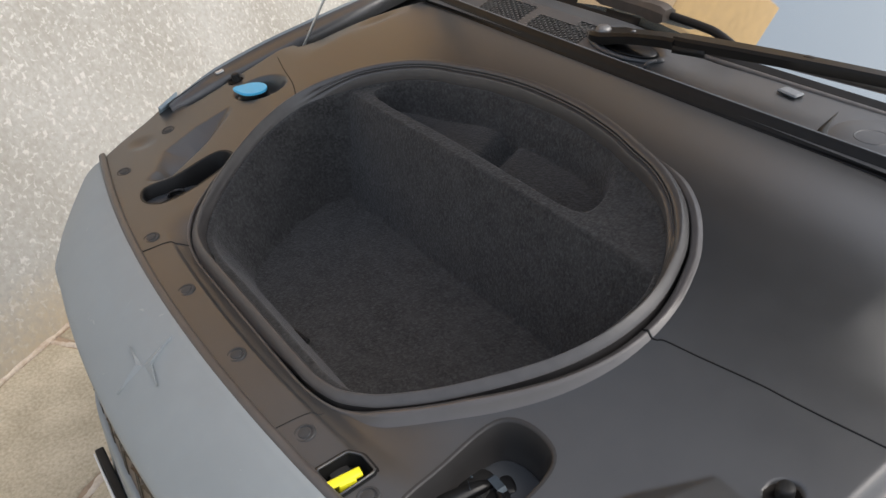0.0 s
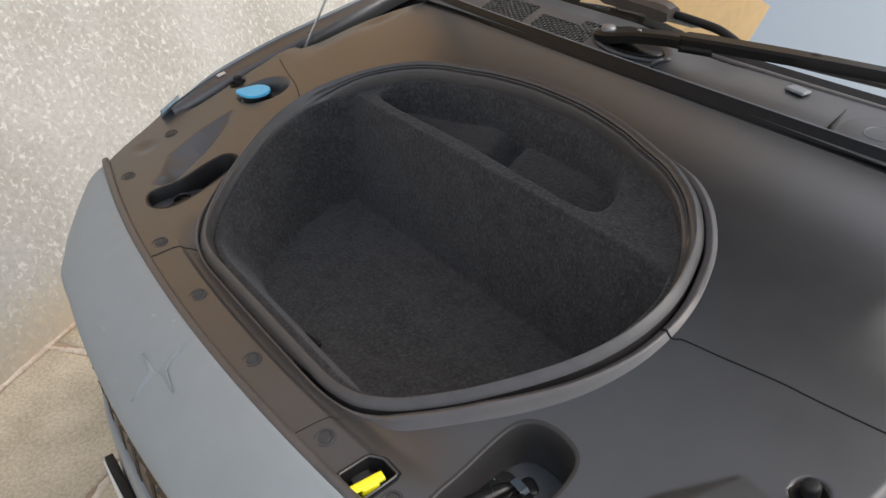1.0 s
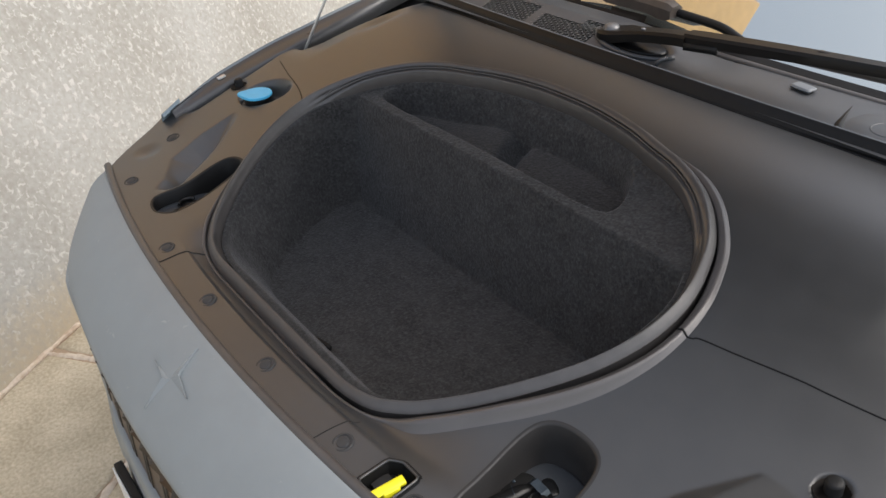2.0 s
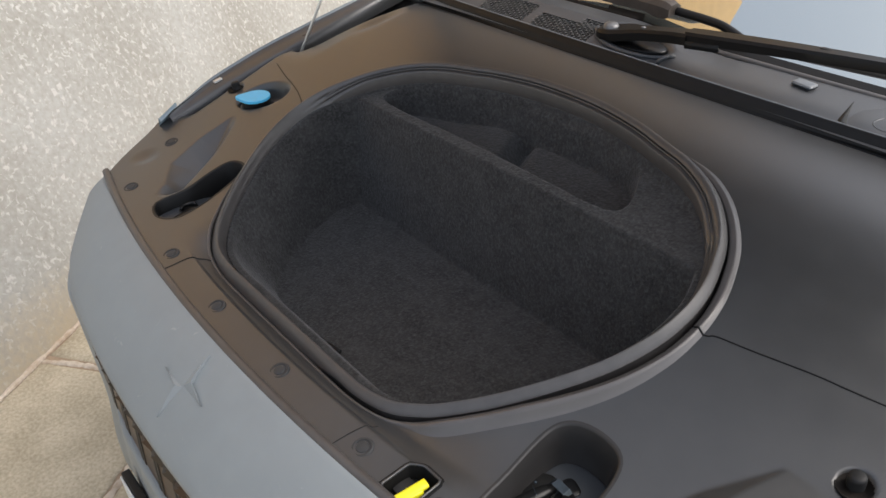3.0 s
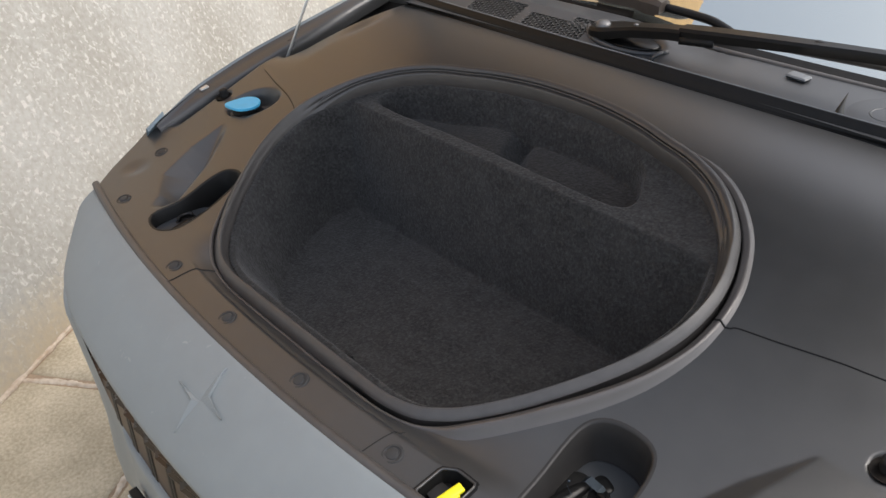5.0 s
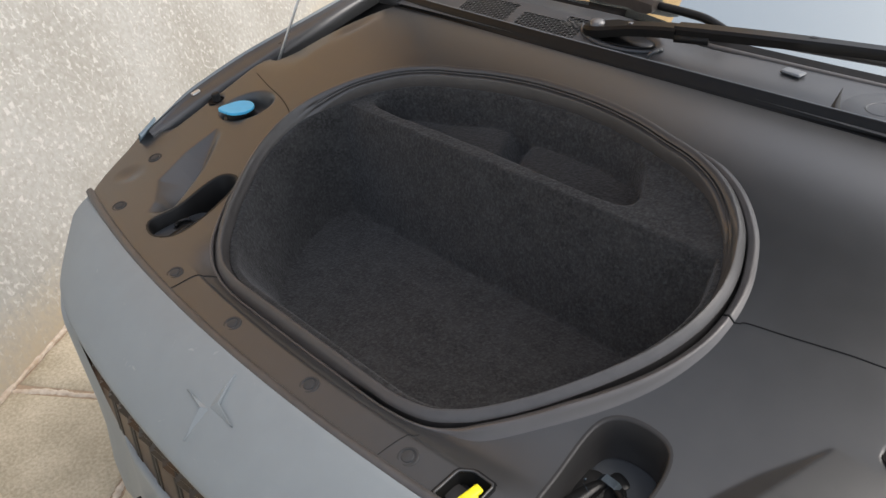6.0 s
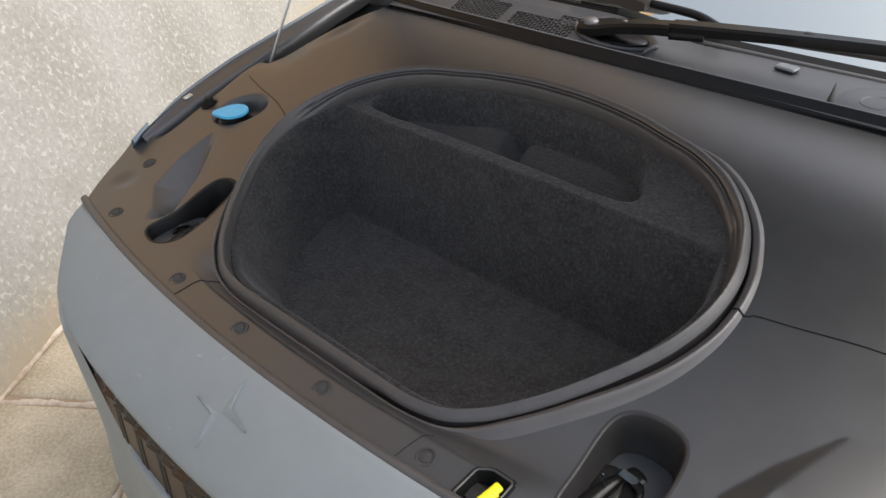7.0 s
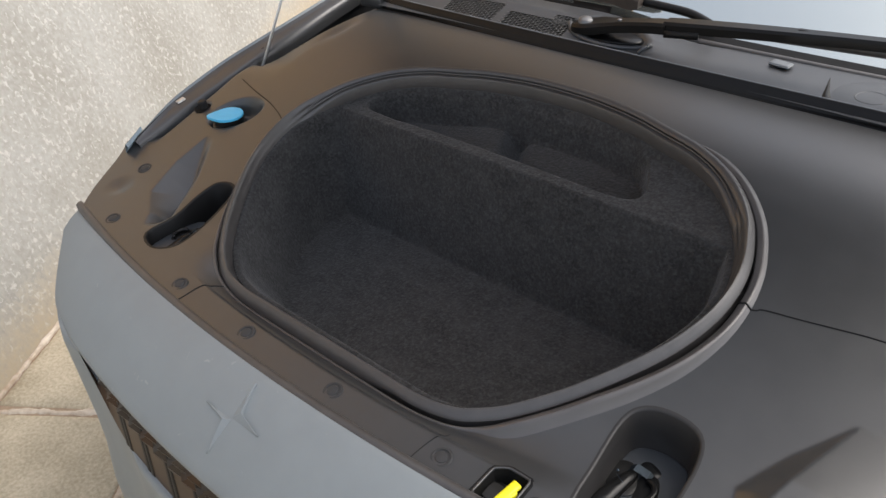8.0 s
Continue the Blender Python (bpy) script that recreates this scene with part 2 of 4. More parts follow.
def cover_z(x, y):
    """Height of the moulded cover round the load bay."""
    ax = np.abs(x)
    z = base_z(x, y)
    d = sdf(x, y, MOUTH)
    near = step(y, 0.07, 0.15)
    z = z - 0.010 * step(y - front_y(x), 0.050, 0.058) * (1 - near) * (1 - step(np.where(x < 0, ax, 0.5 * ax + 0.08), 0.14, 0.28)) # lower strip before the seal
    z = z - 0.013 * step(y - front_y(x), 0.054, 0.084) * (1 - near) * (1 - step(np.where(x < 0, ax, 0.5 * ax + 0.08), 0.16, 0.30))
    for out, inn in WEDGES:                                                                  # wedge-shaped banks
        s = -1 if out[0][0] < 0 else 1
        di, do = polyline(x, y, inn), polyline(x, y, out)
        w = sdf(x, y, out + inn[-2:0:-1])
        deep = (0.025 if s < 0 else 0.021) * np.clip((out[0][1] - y) / 0.10, 0, 1) * step(y, out[-1][1], out[-1][1] + 0.05)
        if s < 0:    # a valley that rises towards the wing
            edge = np.interp(y, [p[1] for p in inn[::-1]], [abs(p[0]) for p in inn[::-1]])
            inner = (ax < edge) & (w > 0) & (x < 0)
            z = z - deep * np.where(w < 0, do / (di + do + 1e-6), np.where(inner, 1 - step(di, 0.0, 0.018), 0))
        else:        # the same bank seen from its high side
            edge = np.interp(y, [p[1] for p in out[::-1]], [p[0] for p in out[::-1]])
            outer = (x > edge) & (w > 0)
            z = z + deep * np.where(w < 0, di / (di + do + 1e-6), np.where(outer, 1 - step(do, 0.0, 0.34), 0))
    z = z - 0.004 * (1 - step(np.hypot(x + 0.592, y - 0.103), 0.0, 0.032))                 # shallow bowl
    fold = ax - 0.563
    z = z - 0.10 * (fold + np.sqrt(fold ** 2 + 0.008 ** 2)) * step(y, 0.42, 0.52)                # folds down towards the wing
    z = z - 0.011 * (1 - step(np.hypot(ax - np.where(x < 0, 0.636, 0.638), y - np.where(x < 0, 0.322, 0.300)), 0.010, 0.0165)) # recess of the rubber stop
    e = np.hypot((x + 0.549) * 0.8 + (y - 0.335) * 0.6, 1.35 * (-(x + 0.549) * 0.6 + (y - 0.335) * 0.8))
    z = z - 0.031 * (1 - step(e, 0.037, 0.057))                                               # bowl under the filler cap
    z = z - 0.007 * np.exp(-((x + 0.566) / 0.018) ** 2 - ((y - 0.625) / 0.05) ** 2)                # dent beside the channel
    ch = 0.630 - 0.185 * np.clip(y - 0.45, 0, 1)
    ax = np.where(x < 0, ax, ax - 0.03)
    z = z - 0.07 * step(ax - ch, 0.0, 0.012) * step(y, 0.462, 0.476)                         # channel along the wing
    z = z - 0.012 * step(ax - flange_x(y), -0.022, -0.003) * step(y, 0.20, 0.25)                 # tucks under the wing's flange
    bow = 0.03 * (x / 0.7) ** 2
    z = z - 0.05 * step(y - bow, 0.7155, 0.7185)                                                      # gap before the cowl strip
    return z

# ---- ground, wall and surroundings ----
def plane_mesh(corners, nu, nv, rough=0.0, seed=0.0):
    a, b, c, d = (np.array(p, float) for p in corners)
    u, v = np.meshgrid(np.linspace(0, 1, nu), np.linspace(0, 1, nv), indexing="ij")
    u, v = u[..., None], v[..., None]
    P = (1 - u) * (1 - v) * a + u * (1 - v) * b + u * v * c + (1 - u) * v * d
    n = np.cross(b - a, d - a)
    n = n / np.linalg.norm(n)
    if rough:
        for i in range(nu):
            for j in range(nv):
                p = Vector(P[i, j])
                P[i, j] += n * rough * (noise.noise(p * 3.1 + Vector((seed, 0, 0))) + 0.5 * noise.noise(p * 9.0) + 0.3 * noise.noise(p * 24))
    bm = bmesh.new()
    return grid_mesh(bm, P)


ground = tagged(part("ground", plane_mesh([(-60, -60, -0.004), (60, -60, -0.004), (60, 60, -0.004), (-60, 60, -0.004)], 3, 3), MORTAR, None), "pale sandy mortar bed under the stone paving", "ground", kind="structure")

# foot of the battered wall: a line through WF along WD; the face leans back from the car
WF, WD = Vector((-1.284, -0.152, 0.0)), Vector((-0.55, 0.835, 0.0)).normalized()
WB = Vector((-WD.y, WD.x, 0.0))    # away from the car
WU = (WB * 0.32 + Vector((0, 0, 1)) * 0.947).normalized()
a0, a1 = WF - WD * 3.0, WF + WD * 6.5
wall = tagged(part("wall_side", plane_mesh([a0, a1, a1 + WU * 1.7, a0 + WU * 1.7], 390, 80, 0.006), STONE_WALL, None), "rough pale stone face leaning back beside the paving", "wall", kind="structure")
foot = [a0 + WD * (0.025 * k) + Vector((0, 0, -0.002)) for k in range(380)]
foot = [p + Vector((0, 0, 0.004 * noise.noise(p * 30))) for p in foot]
part("mortar_fillet", tube(bmesh.new(), foot, [0.009 + 0.006 * noise.noise(p * 22.0) + 0.003 * noise.noise(p * 70.0) for p in foot], 8), POINTING, wall)
top0, top1 = a0 + WU * 1.7, a1 + WU * 1.7
back = WB * 1.2
part("coping", plane_mesh([top0, top1, top1 + back, top0 + back], 40, 6, 0.004), STONE_WALL, wall)
part("wall_back", plane_mesh([top1 + back, top0 + back, Vector((*(top0 + back).xy, 0)), Vector((*(top1 + back).xy, 0))], 12, 6, 0.004), STONE_WALL, wall)
for u, w in ((a0, top0), (a1, top1)):
    part("wall_end", plane_mesh([u, w, w + back, Vector((*(w + back).xy, 0))], 8, 8, 0.003), STONE_WALL, wall)


# unseen walls behind the stone face, placed and coloured for the car's reflections
def slab(x0, x1, y0, y1, z0, z1):
    return box(bmesh.new(), (x1 - x0, y1 - y0, z1 - z0), Matrix.Translation(((x0 + x1) / 2, (y0 + y1) / 2, (z0 + z1) / 2)), 0.01)


tagged(part("wall_facade", slab(-5.4, -4.6, -7.0, 2.8, 0.0, 4.15), TAN, None), "tall tan rendered house wall behind the stone face", "wall", kind="structure")
# upper part added in dull brown to tone down the front strip's reflection
tagged(part("wall_reflect_upper", slab(-5.4, -4.6, -7.0, 2.8, 4.156, 6.5), REFLECT_DULL, None), "unseen dull brown upper wall added to mute reflections", "wall", kind="structure")
# tall block added so that the windscreen mirrors a tan patch
tagged(part("wall_reflect_screen", slab(-5.4, -4.6, 2.0, 2.8, 6.506, 8.9), TAN, None), "unseen tan block added for the windscreen's reflection", "wall", kind="structure")
# brown and dark pieces added to grade the rear cover's reflection
for name, s0, s1, mat, label in (("wall_reflect_blend", 0.3, 1.15, REFLECT_DULL, "unseen brown wall piece added to soften a reflected edge"), ("wall_reflect_dark", 1.15, 1.95, REFLECT_DARK, "unseen dark wall piece added to darken reflections"), ("wall_reflect_brown", 1.95, 5.0, REFLECT_BROWN, "unseen brown wall piece added for reflections")):
    mid = (s0 + s1) / 2
    tagged(part(name, box(bmesh.new(), (0.3, s1 - s0, 6.5), Matrix.Translation((-5.05 + 0.342 * mid, 2.4 + 0.94 * mid, 3.25)) @ pose(0, 0, 0, 0, 0, -20), 0.01), mat, None), label, "wall", kind="structure")

# paving flags: edges as laid, joints between them
def flag(outline, seed, top=0.0):
    """One stone slab with a worn, uneven edge and face."""
    pts = []
    m = len(outline)
    for i in range(m):
        p, q = Vector((*outline[i], 0)), Vector((*outline[(i + 1) % m], 0))
        n = max(2, int((q - p).length / 0.03))
        for k in range(n):
            r = p.lerp(q, k / n)
            w = noise.noise(Vector((r.x * 7, r.y * 7, seed))) * 0.008 + noise.noise(Vector((r.x * 28, r.y * 28, seed))) * 0.004
            pts.append((r.x + w, r.y + w))
    cx, cy = sum(p[0] for p in pts) / len(pts), sum(p[1] for p in pts) / len(pts)
    rings = []
    for s, z in ((1.0, -0.03), (1.0, -0.006), (0.994, -0.001)) + tuple((s, 0.0) for s in (0.95, 0.85, 0.7, 0.5, 0.3, 0.1)):
        rings.append([(cx + (x - cx) * s, cy + (y - cy) * s, top + z + (0.003 * noise.noise(Vector((x * s * 3, y * s * 3, seed))) if s < 0.99 else 0)) for x, y in pts])
    return loft(bmesh.new(), rings, True, False, True)


def wall_x(y):
    return -1.284 - 0.659 * (y + 0.152) + 0.012


flags = [
    [(wall_x(-0.126), -0.126), (-1.040, 0.050), (-0.950, 0.122), (-0.70, 0.33), (-0.70, 1.2), (wall_x(1.2), 1.2)],
    [(wall_x(-0.150), -0.150), (-1.027, 0.028), (-0.947, 0.092), (-0.795, -0.050), (-0.703, -0.165), (-0.42, -0.52), (-0.95, -0.85), (wall_x(-0.6), -0.6)],
    [(-0.925, 0.098), (-0.770, -0.045), (-0.678, -0.160), (-0.39, -0.51), (0.30, -0.40), (0.30, 0.45), (-0.55, 0.44)],
    [(wall_x(-0.63), -0.63), (-0.96, -0.88), (-0.80, -1.6), (wall_x(-1.6), -1.6)],
    [(-0.93, -0.87), (-0.41, -0.545), (0.32, -0.43), (0.55, -1.6), (-0.77, -1.6)],
    [(0.33, -0.40), (1.5, -0.5), (1.6, 0.6), (0.33, 0.5)],
    [(0.35, -0.44), (1.5, -0.53), (1.6, -1.6), (0.58, -1.6)],
]
flags.append([(-0.68, 0.47), (0.30, 0.47), (1.6, 0.64), (1.6, 1.19), (-0.68, 1.19)])
rng = random.Random(11)
for y0, y1, left in [(-1.62 - 0.82 * k, -2.44 - 0.82 * k, -9) for k in range(6)] + [(1.22 + 0.86 * k, 2.08 + 0.86 * k, -9) for k in range(6)] + [(-1.6, -0.68, 1.62), (-0.66, 0.26, 1.62), (0.28, 1.2, 1.62)]:
    y0, y1 = min(y0, y1) + 0.014, max(y0, y1) - 0.014
    x0 = 5.4
    left = max(left, wall_x(y0), wall_x(y1))
    while x0 - left > 0.2:
        x1 = max(left, x0 - rng.uniform(0.75, 1.25))
        if x1 - left < 0.4:
            x1 = left
        j = [rng.uniform(-0.012, 0.012) for _ in range(4)]
        flags.append([(x0 - 0.014, y0 + j[0]), (x0 - 0.014, y1 + j[1]), (x1 + 0.014, y1 + j[2]), (x1 + 0.014, y0 + j[3])])
        x0 = x1
for k, o in enumerate(flags):
    part("flagstone", flag(o, k * 3.7), FLAG, ground)
for pts in ([(-1.276, -0.150), (-1.204, -0.083), (-1.133, -0.034), (-1.036, 0.042), (-0.940, 0.112), (-0.80, 0.23)], [(-0.936, 0.100), (-0.783, -0.048), (-0.690, -0.163), (-0.50, -0.40)]):
    line = spline(pts, 40)
    rings = []
    for k, (x, y) in enumerate(line):
        t = line[min(k + 1, len(line) - 1)] - line[max(k - 1, 0)]
        out = np.array((t[1], -t[0])) / np.linalg.norm(t)
        w = 0.011 + 0.007 * noise.noise(Vector((x * 35, y * 35, 0))) + 0.004 * noise.noise(Vector((x * 110, y * 110, 0)))
        h = 0.0018 + 0.0030 * noise.noise(Vector((x * 50, y * 50, 7)))
        v = 0.004 * noise.noise(Vector((x * 25, y * 25, 3)))
        rings.append([(x + out[0] * (v + w * u), y + out[1] * (v + w * u), -0.004 + (0.004 + h) * f) for u, f in ((-1, -0.6), (-0.7, 0.5), (-0.1, 1.0), (0.5, 0.7), (1, -0.6))])
    part("pointing", loft(bmesh.new(), rings, False), POINTING, ground, "pale raised mortar pointing")

# ---- the car ----
car = new("car")
tagged(car, "satin grey electric car with its front load bay open", "car")
car.location = (0, 0, 0)

def lip_wide(x, y):
    """Breadth of the rolled lip round the mouth, as a share of its widest."""
    return 0.22 + 0.78 * step(x, 0.215, 0.285) * step(y, 0.058, 0.100) * (1 - 0.42 * step(y, 0.18, 0.38))


# moulded cover round the load bay
NU, NV = 520, 280
us = np.linspace(-0.71, 0.71, NU)
X = np.repeat(us[:, None], NV, 1)
rear_y = 0.722 + 0.03 * (X / 0.7) ** 2
F = front_y(X)
Y = F + (rear_y - F) * np.linspace(0, 1, NV)[None, :]
Z = cover_z(X, Y)
xc, yc = (X[:-1, :-1] + X[1:, 1:]) / 2, (Y[:-1, :-1] + Y[1:, 1:]) / 2
keep = np.zeros(X.shape, bool)
keep[:-1, :-1] = (sdf(xc, yc, MOUTH) > 0.0116 + 0.0195 * lip_wide(xc - 0.025, yc - 0.004)) & ((np.abs(xc) < flange_x(yc) + np.where(xc < 0, 0.004, 0.034)) | (yc < 0.215)) & (sdf(xc, yc, PIT) > 0.003) & (sdf(xc, yc, PIT_FAR) > 0.003) & (sdf(xc, yc, BOX) > 0.002)
rear = np.zeros(X.shape, bool)
rear[:-1, :-1] = yc > 0.365 + 0.22 * np.clip(np.abs(xc) - 0.43, 0, 1)
mid = np.zeros(X.shape, bool)
mid[:-1, :-1] = (np.abs(xc) < 0.227) & (yc < 0.2)
for name, where, label in (("rear_cover", rear, "black grained plastic cover behind the load bay"), ("front_cover", mid & ~rear, "black plastic strip behind the nose panel"),
                           ("side_cover", ~rear & ~mid & (X < 0), "black plastic cover over the washer filler"), ("side_cover", ~rear & ~mid & (X > 0), "black plastic cover with a latch pocket")):
    part(name, grid_mesh(bmesh.new(), np.dstack([X, Y, Z]), keep & where), PLASTIC, car, label)


def cz(x, y):
    return float(cover_z(np.array([float(x)]), np.array([float(y)]))[0])


# joints between the cover pieces
for pts in ([(-0.228, -0.026), (-0.2255, -0.010), (-0.2245, 0.018), (-0.216, 0.034), (-0.2067, 0.049)], [(0.228, -0.026), (0.2285, 0.0), (0.231, 0.020), (0.237, 0.040)],
            [(-0.420, 0.348), (-0.440, 0.357), (-0.462, 0.367), (-0.50, 0.380), (-0.56, 0.394), (-0.625, 0.412)], [(0.4290, 0.3497), (0.4370, 0.3520), (0.4450, 0.3568), (0.4849, 0.3637), (0.5474, 0.3758), (0.5785, 0.3799), (0.6184, 0.3858), (0.685, 0.397)]):
    line = spline(pts, 8)
    part("joint", tube(bmesh.new(), [(x, y, cz(x, y) + 0.0002) for x, y in line], 0.0006 if 0.2 < line[0][0] < 0.3 else 0.0010, 6), PLASTIC_DARK, car)


def pocket_mesh(outline, depth, draft, floor=None):
    """A moulded recess with a rolled rim, its wall and its floor, which may be level."""
    rings = []
    for o, h in ((0.0045, 0.0002), (0.0022, 0.0004), (0.0004, 0.0), (-0.0006, -0.0018), (-0.003 - draft * 0.4, -depth * 0.45), (-0.004 - draft, -depth + 0.006), (-0.008 - draft, -depth)):
        lp = offset_loop(outline, -o if orient(outline) else o)
        rings.append([])
        for p, q in zip(lp, outline):
            top = cz(p[0], p[1]) if h > -0.001 else min(cz(q[0], q[1]), 0.84)
            rings[-1].append((p[0], p[1], top + h if floor is None or h > -0.002 else top + (floor - top) * h / -depth))
    bm = loft(bmesh.new(), rings, True)
    bm.verts.ensure_lookup_table()
    bm.faces.new([bm.verts[len(outline) * (len(rings) - 1) + k] for k in range(len(outline))])
    bmesh.ops.recalc_face_normals(bm, faces=bm.faces[:])
    return bm


def orient(p):
    x, y = p[:, 0], p[:, 1]
    return np.sum(x * np.roll(y, -1) - y * np.roll(x, -1)) < 0


def offset_loop(pts, off):
    t = np.roll(pts, -1, 0) - np.roll(pts, 1, 0)
    t /= np.linalg.norm(t, axis=1)[:, None]
    return pts + off * np.c_[t[:, 1], -t[:, 0]]


# lined load bay: one moulded carpet
n = 420
X, Y = np.meshgrid(np.linspace(-0.42, 0.42, n), np.linspace(0.03, 0.63, int(n * 0.72)), indexing="ij")
floor_z = 0.688
d = sdf(X, Y, MOUTH)
rim = crest_z(Y) - 0.030 + 0.008 * (1 - step(Y, 0.34, 0.46))
inset = 0.052 - 0.028 * step(Y, 0.30, 0.40)
zb = np.full(X.shape, floor_z)
zb = smax(zb, rim + (rim - floor_z) * (d + 0.017) / inset, 0.0025)
zb = smax(zb, floor_z + 5.5 * (Y - 0.392), 0.003)
shelf = 0.888 + 0.10 * (Y - 0.43)
zb = smin(zb, shelf, 0.007)
PK = spline([(-0.318, 0.456), (-0.303, 0.497), (-0.235, 0.540), (-0.10, 0.565), (0.04, 0.569), (0.13, 0.561), (0.178, 0.543), (0.203, 0.510), (0.219, 0.472), (0.210, 0.452), (0.17, 0.446), (0.05, 0.448), (-0.1, 0.450), (-0.26, 0.446)], 5, True)
dp = sdf(X, Y, PK)
cut = X + 0.5 * (Y - 0.5)
pocket = 0.846 + 0.012 * step(cut, -0.22, -0.08) - 0.006 * step(cut, -0.03, 0.0) - 0.030 * np.exp(-((cut + 0.034) / 0.018) ** 2)
zp = smax(pocket, shelf + 6.0 * dp, 0.008)
zb = smin(zb, np.where(dp < 0.05, zp, 9.0), 0.007)
zb = smax(zb, rim + 5.0 * (d + 0.019), 0.015)
zb = smin(zb, rim, 0.010)
keep = np.zeros(X.shape, bool)
keep[:-1, :-1] = (d[:-1, :-1] < -0.009)
tub = part("load_bay_liner", grid_mesh(bmesh.new(), np.dstack([X, Y, zb]), keep), CARPET, car, "charcoal felt lining with a divider and a cable pocket")


# rubber seal round the mouth: one rounded bulb in front, ridged at the back
SEAL = [(0.0060, -0.0360), (0.0078, -0.0150), (0.0100, -0.0108), (0.0087, -0.0076), (0.0062, -0.0050), (0.0036, -0.0024), (0.0014, -0.0005), (0.0, 0.0)]
SEAL_FLARE = [(0.0128, -0.0360), (0.0128, -0.0210), (0.0118, -0.0150), (0.0096, -0.0094), (0.0066, -0.0052), (0.0038, -0.0024), (0.0015, -0.0005), (0.0, 0.0)]   # where the cover meets it without a gap
SEAL_REAR = SEAL + [(-0.0030, -0.0002), (-0.0065, -0.0010), (-0.0085, -0.0028), (-0.0090, -0.0048), (-0.0046, -0.0060), (-0.0048, -0.0078), (-0.0098, -0.0073), (-0.0106, -0.0084),
                    (-0.0104, -0.0094), (-0.0060, -0.0104), (-0.0118, -0.0106), (-0.0150, -0.0114), (-0.0164, -0.0142), (-0.0148, -0.0360)]
SEAL_FRONT = SEAL + [(-0.0014, -0.0010), (-0.0028, -0.0034), (-0.0042, -0.0066), (-0.0054, -0.0098), (-0.0064, -0.0122), (-0.0074, -0.0142), (-0.0082, -0.0158), (-0.0088, -0.0180),
                     (-0.0096, -0.0205), (-0.0106, -0.0235), (-0.0116, -0.0265), (-0.0124, -0.0295), (-0.0130, -0.0325), (-0.0135, -0.0360)]
rings = []
for k in range(len(MOUTH)):
    g = float(step(np.array(MOUTH[k][1]), 0.33 if MOUTH[k][0] < 0 else 0.42, 0.46 if MOUTH[k][0] < 0 else 0.54))
    t = MOUTH[(k + 1) % len(MOUTH)] - MOUTH[k - 1]
    out = np.array((t[1], -t[0])) / np.linalg.norm(t)
    prof = [(a[0] * (1 - g) + b[0] * g, a[1] * (1 - g) + b[1] * g) for a, b in zip(SEAL_FRONT, SEAL_REAR)]
    f = (1 - float(step(np.array(MOUTH[k][0]), 0.06, 0.15))) * (1 - g)
    prof[:8] = [(a[0] * (1 - f) + b[0] * f, a[1] * (1 - f) + b[1] * f) for a, b in zip(prof, SEAL_FLARE)]
    rings.append([(*(MOUTH[k] + o * out), crest_z(MOUTH[k][1]) + h) for o, h in prof])
lip_rings = []
for k in range(len(MOUTH)):
    y = MOUTH[k][1]
    n = float(step(np.array(y), 0.060, 0.105))
    t = MOUTH[(k + 1) % len(MOUTH)] - MOUTH[k - 1]
    t = t / np.linalg.norm(t)
    wide = float(lip_wide(np.array(MOUTH[k][0]), np.array(MOUTH[k][1])))
    ring = [MOUTH[k] + (0.0122 + (o - 0.0152) * 0.80 * wide) * np.array((t[1], -t[0])) for o in (0.0425, 0.0405, 0.0375, 0.0340, 0.0302, 0.0266, 0.0225, 0.0180, 0.0157, 0.0152)]
    es = [cz(*p) for p in ring]
    e = es[1]
    up = min(0.0130, max(0.0028, crest_z(y) - e - 0.0072)) * n * wide * (1 - 0.7 * float(step(np.array(y), 0.22, 0.42)))
    lift = (-0.0008, 0.0007, 0.16 * up + 0.0014, 0.55 * up + 0.0016, up + 0.0018, 0.98 * up + 0.0016, 0.74 * up + 0.0012, 0.70 * up + 0.0010, 0.58 * up)
    hs = [a * (1 - n) + e * n + h for a, h in zip(es, lift)] + [crest_z(y) - 0.034]
    hs[0], hs[1], hs[2], hs[3] = es[0] + lift[0], es[1] + lift[1], es[2] + lift[2], es[3] + lift[3]
    lip_rings.append([(p[0], p[1], h) for p, h in zip(ring, hs)])
part("mouth_lip", loft(bmesh.new(), lip_rings, False, True), LIP_LIT, car, "rolled plastic lip round the seal")
for k in [min(range(len(MOUTH)), key=lambda i: abs(MOUTH[i][1] - 0.3475) + (9 if MOUTH[i][0] < 0 else 0))]:
    part("joint", tube(bmesh.new(), [(x, y, z + 0.0004) for x, y, z in lip_rings[k][:9]], 0.0013, 6), PLASTIC_DARK, car)
part("seal_channel", loft(bmesh.new(), [[(p[0], p[1], crest_z(m[1]) - 0.034), (q[0], q[1], crest_z(m[1]) - 0.036)] for p, q, m in zip(offset_loop(MOUTH, 0.006), offset_loop(MOUTH, 0.028), MOUTH)], False, True), PLASTIC_DARK, car)
seal = sharp(part("bay_seal", loft(bmesh.new(), rings, False, True), RUBBER, car, "black rubber seal round the load bay mouth"), 48)

# painted nose panel between the cover and the grille
def low_y(x):
    return -0.153 + 0.20 * x * x + 0.25 * np.clip(np.abs(x) - 0.38, 0, 1) ** 1.5


def nose_depth(x):
    """The panel narrows where it turns round the corners."""
    return 1 - 0.66 * float(step(np.array(abs(x)), 0.495, 0.635))


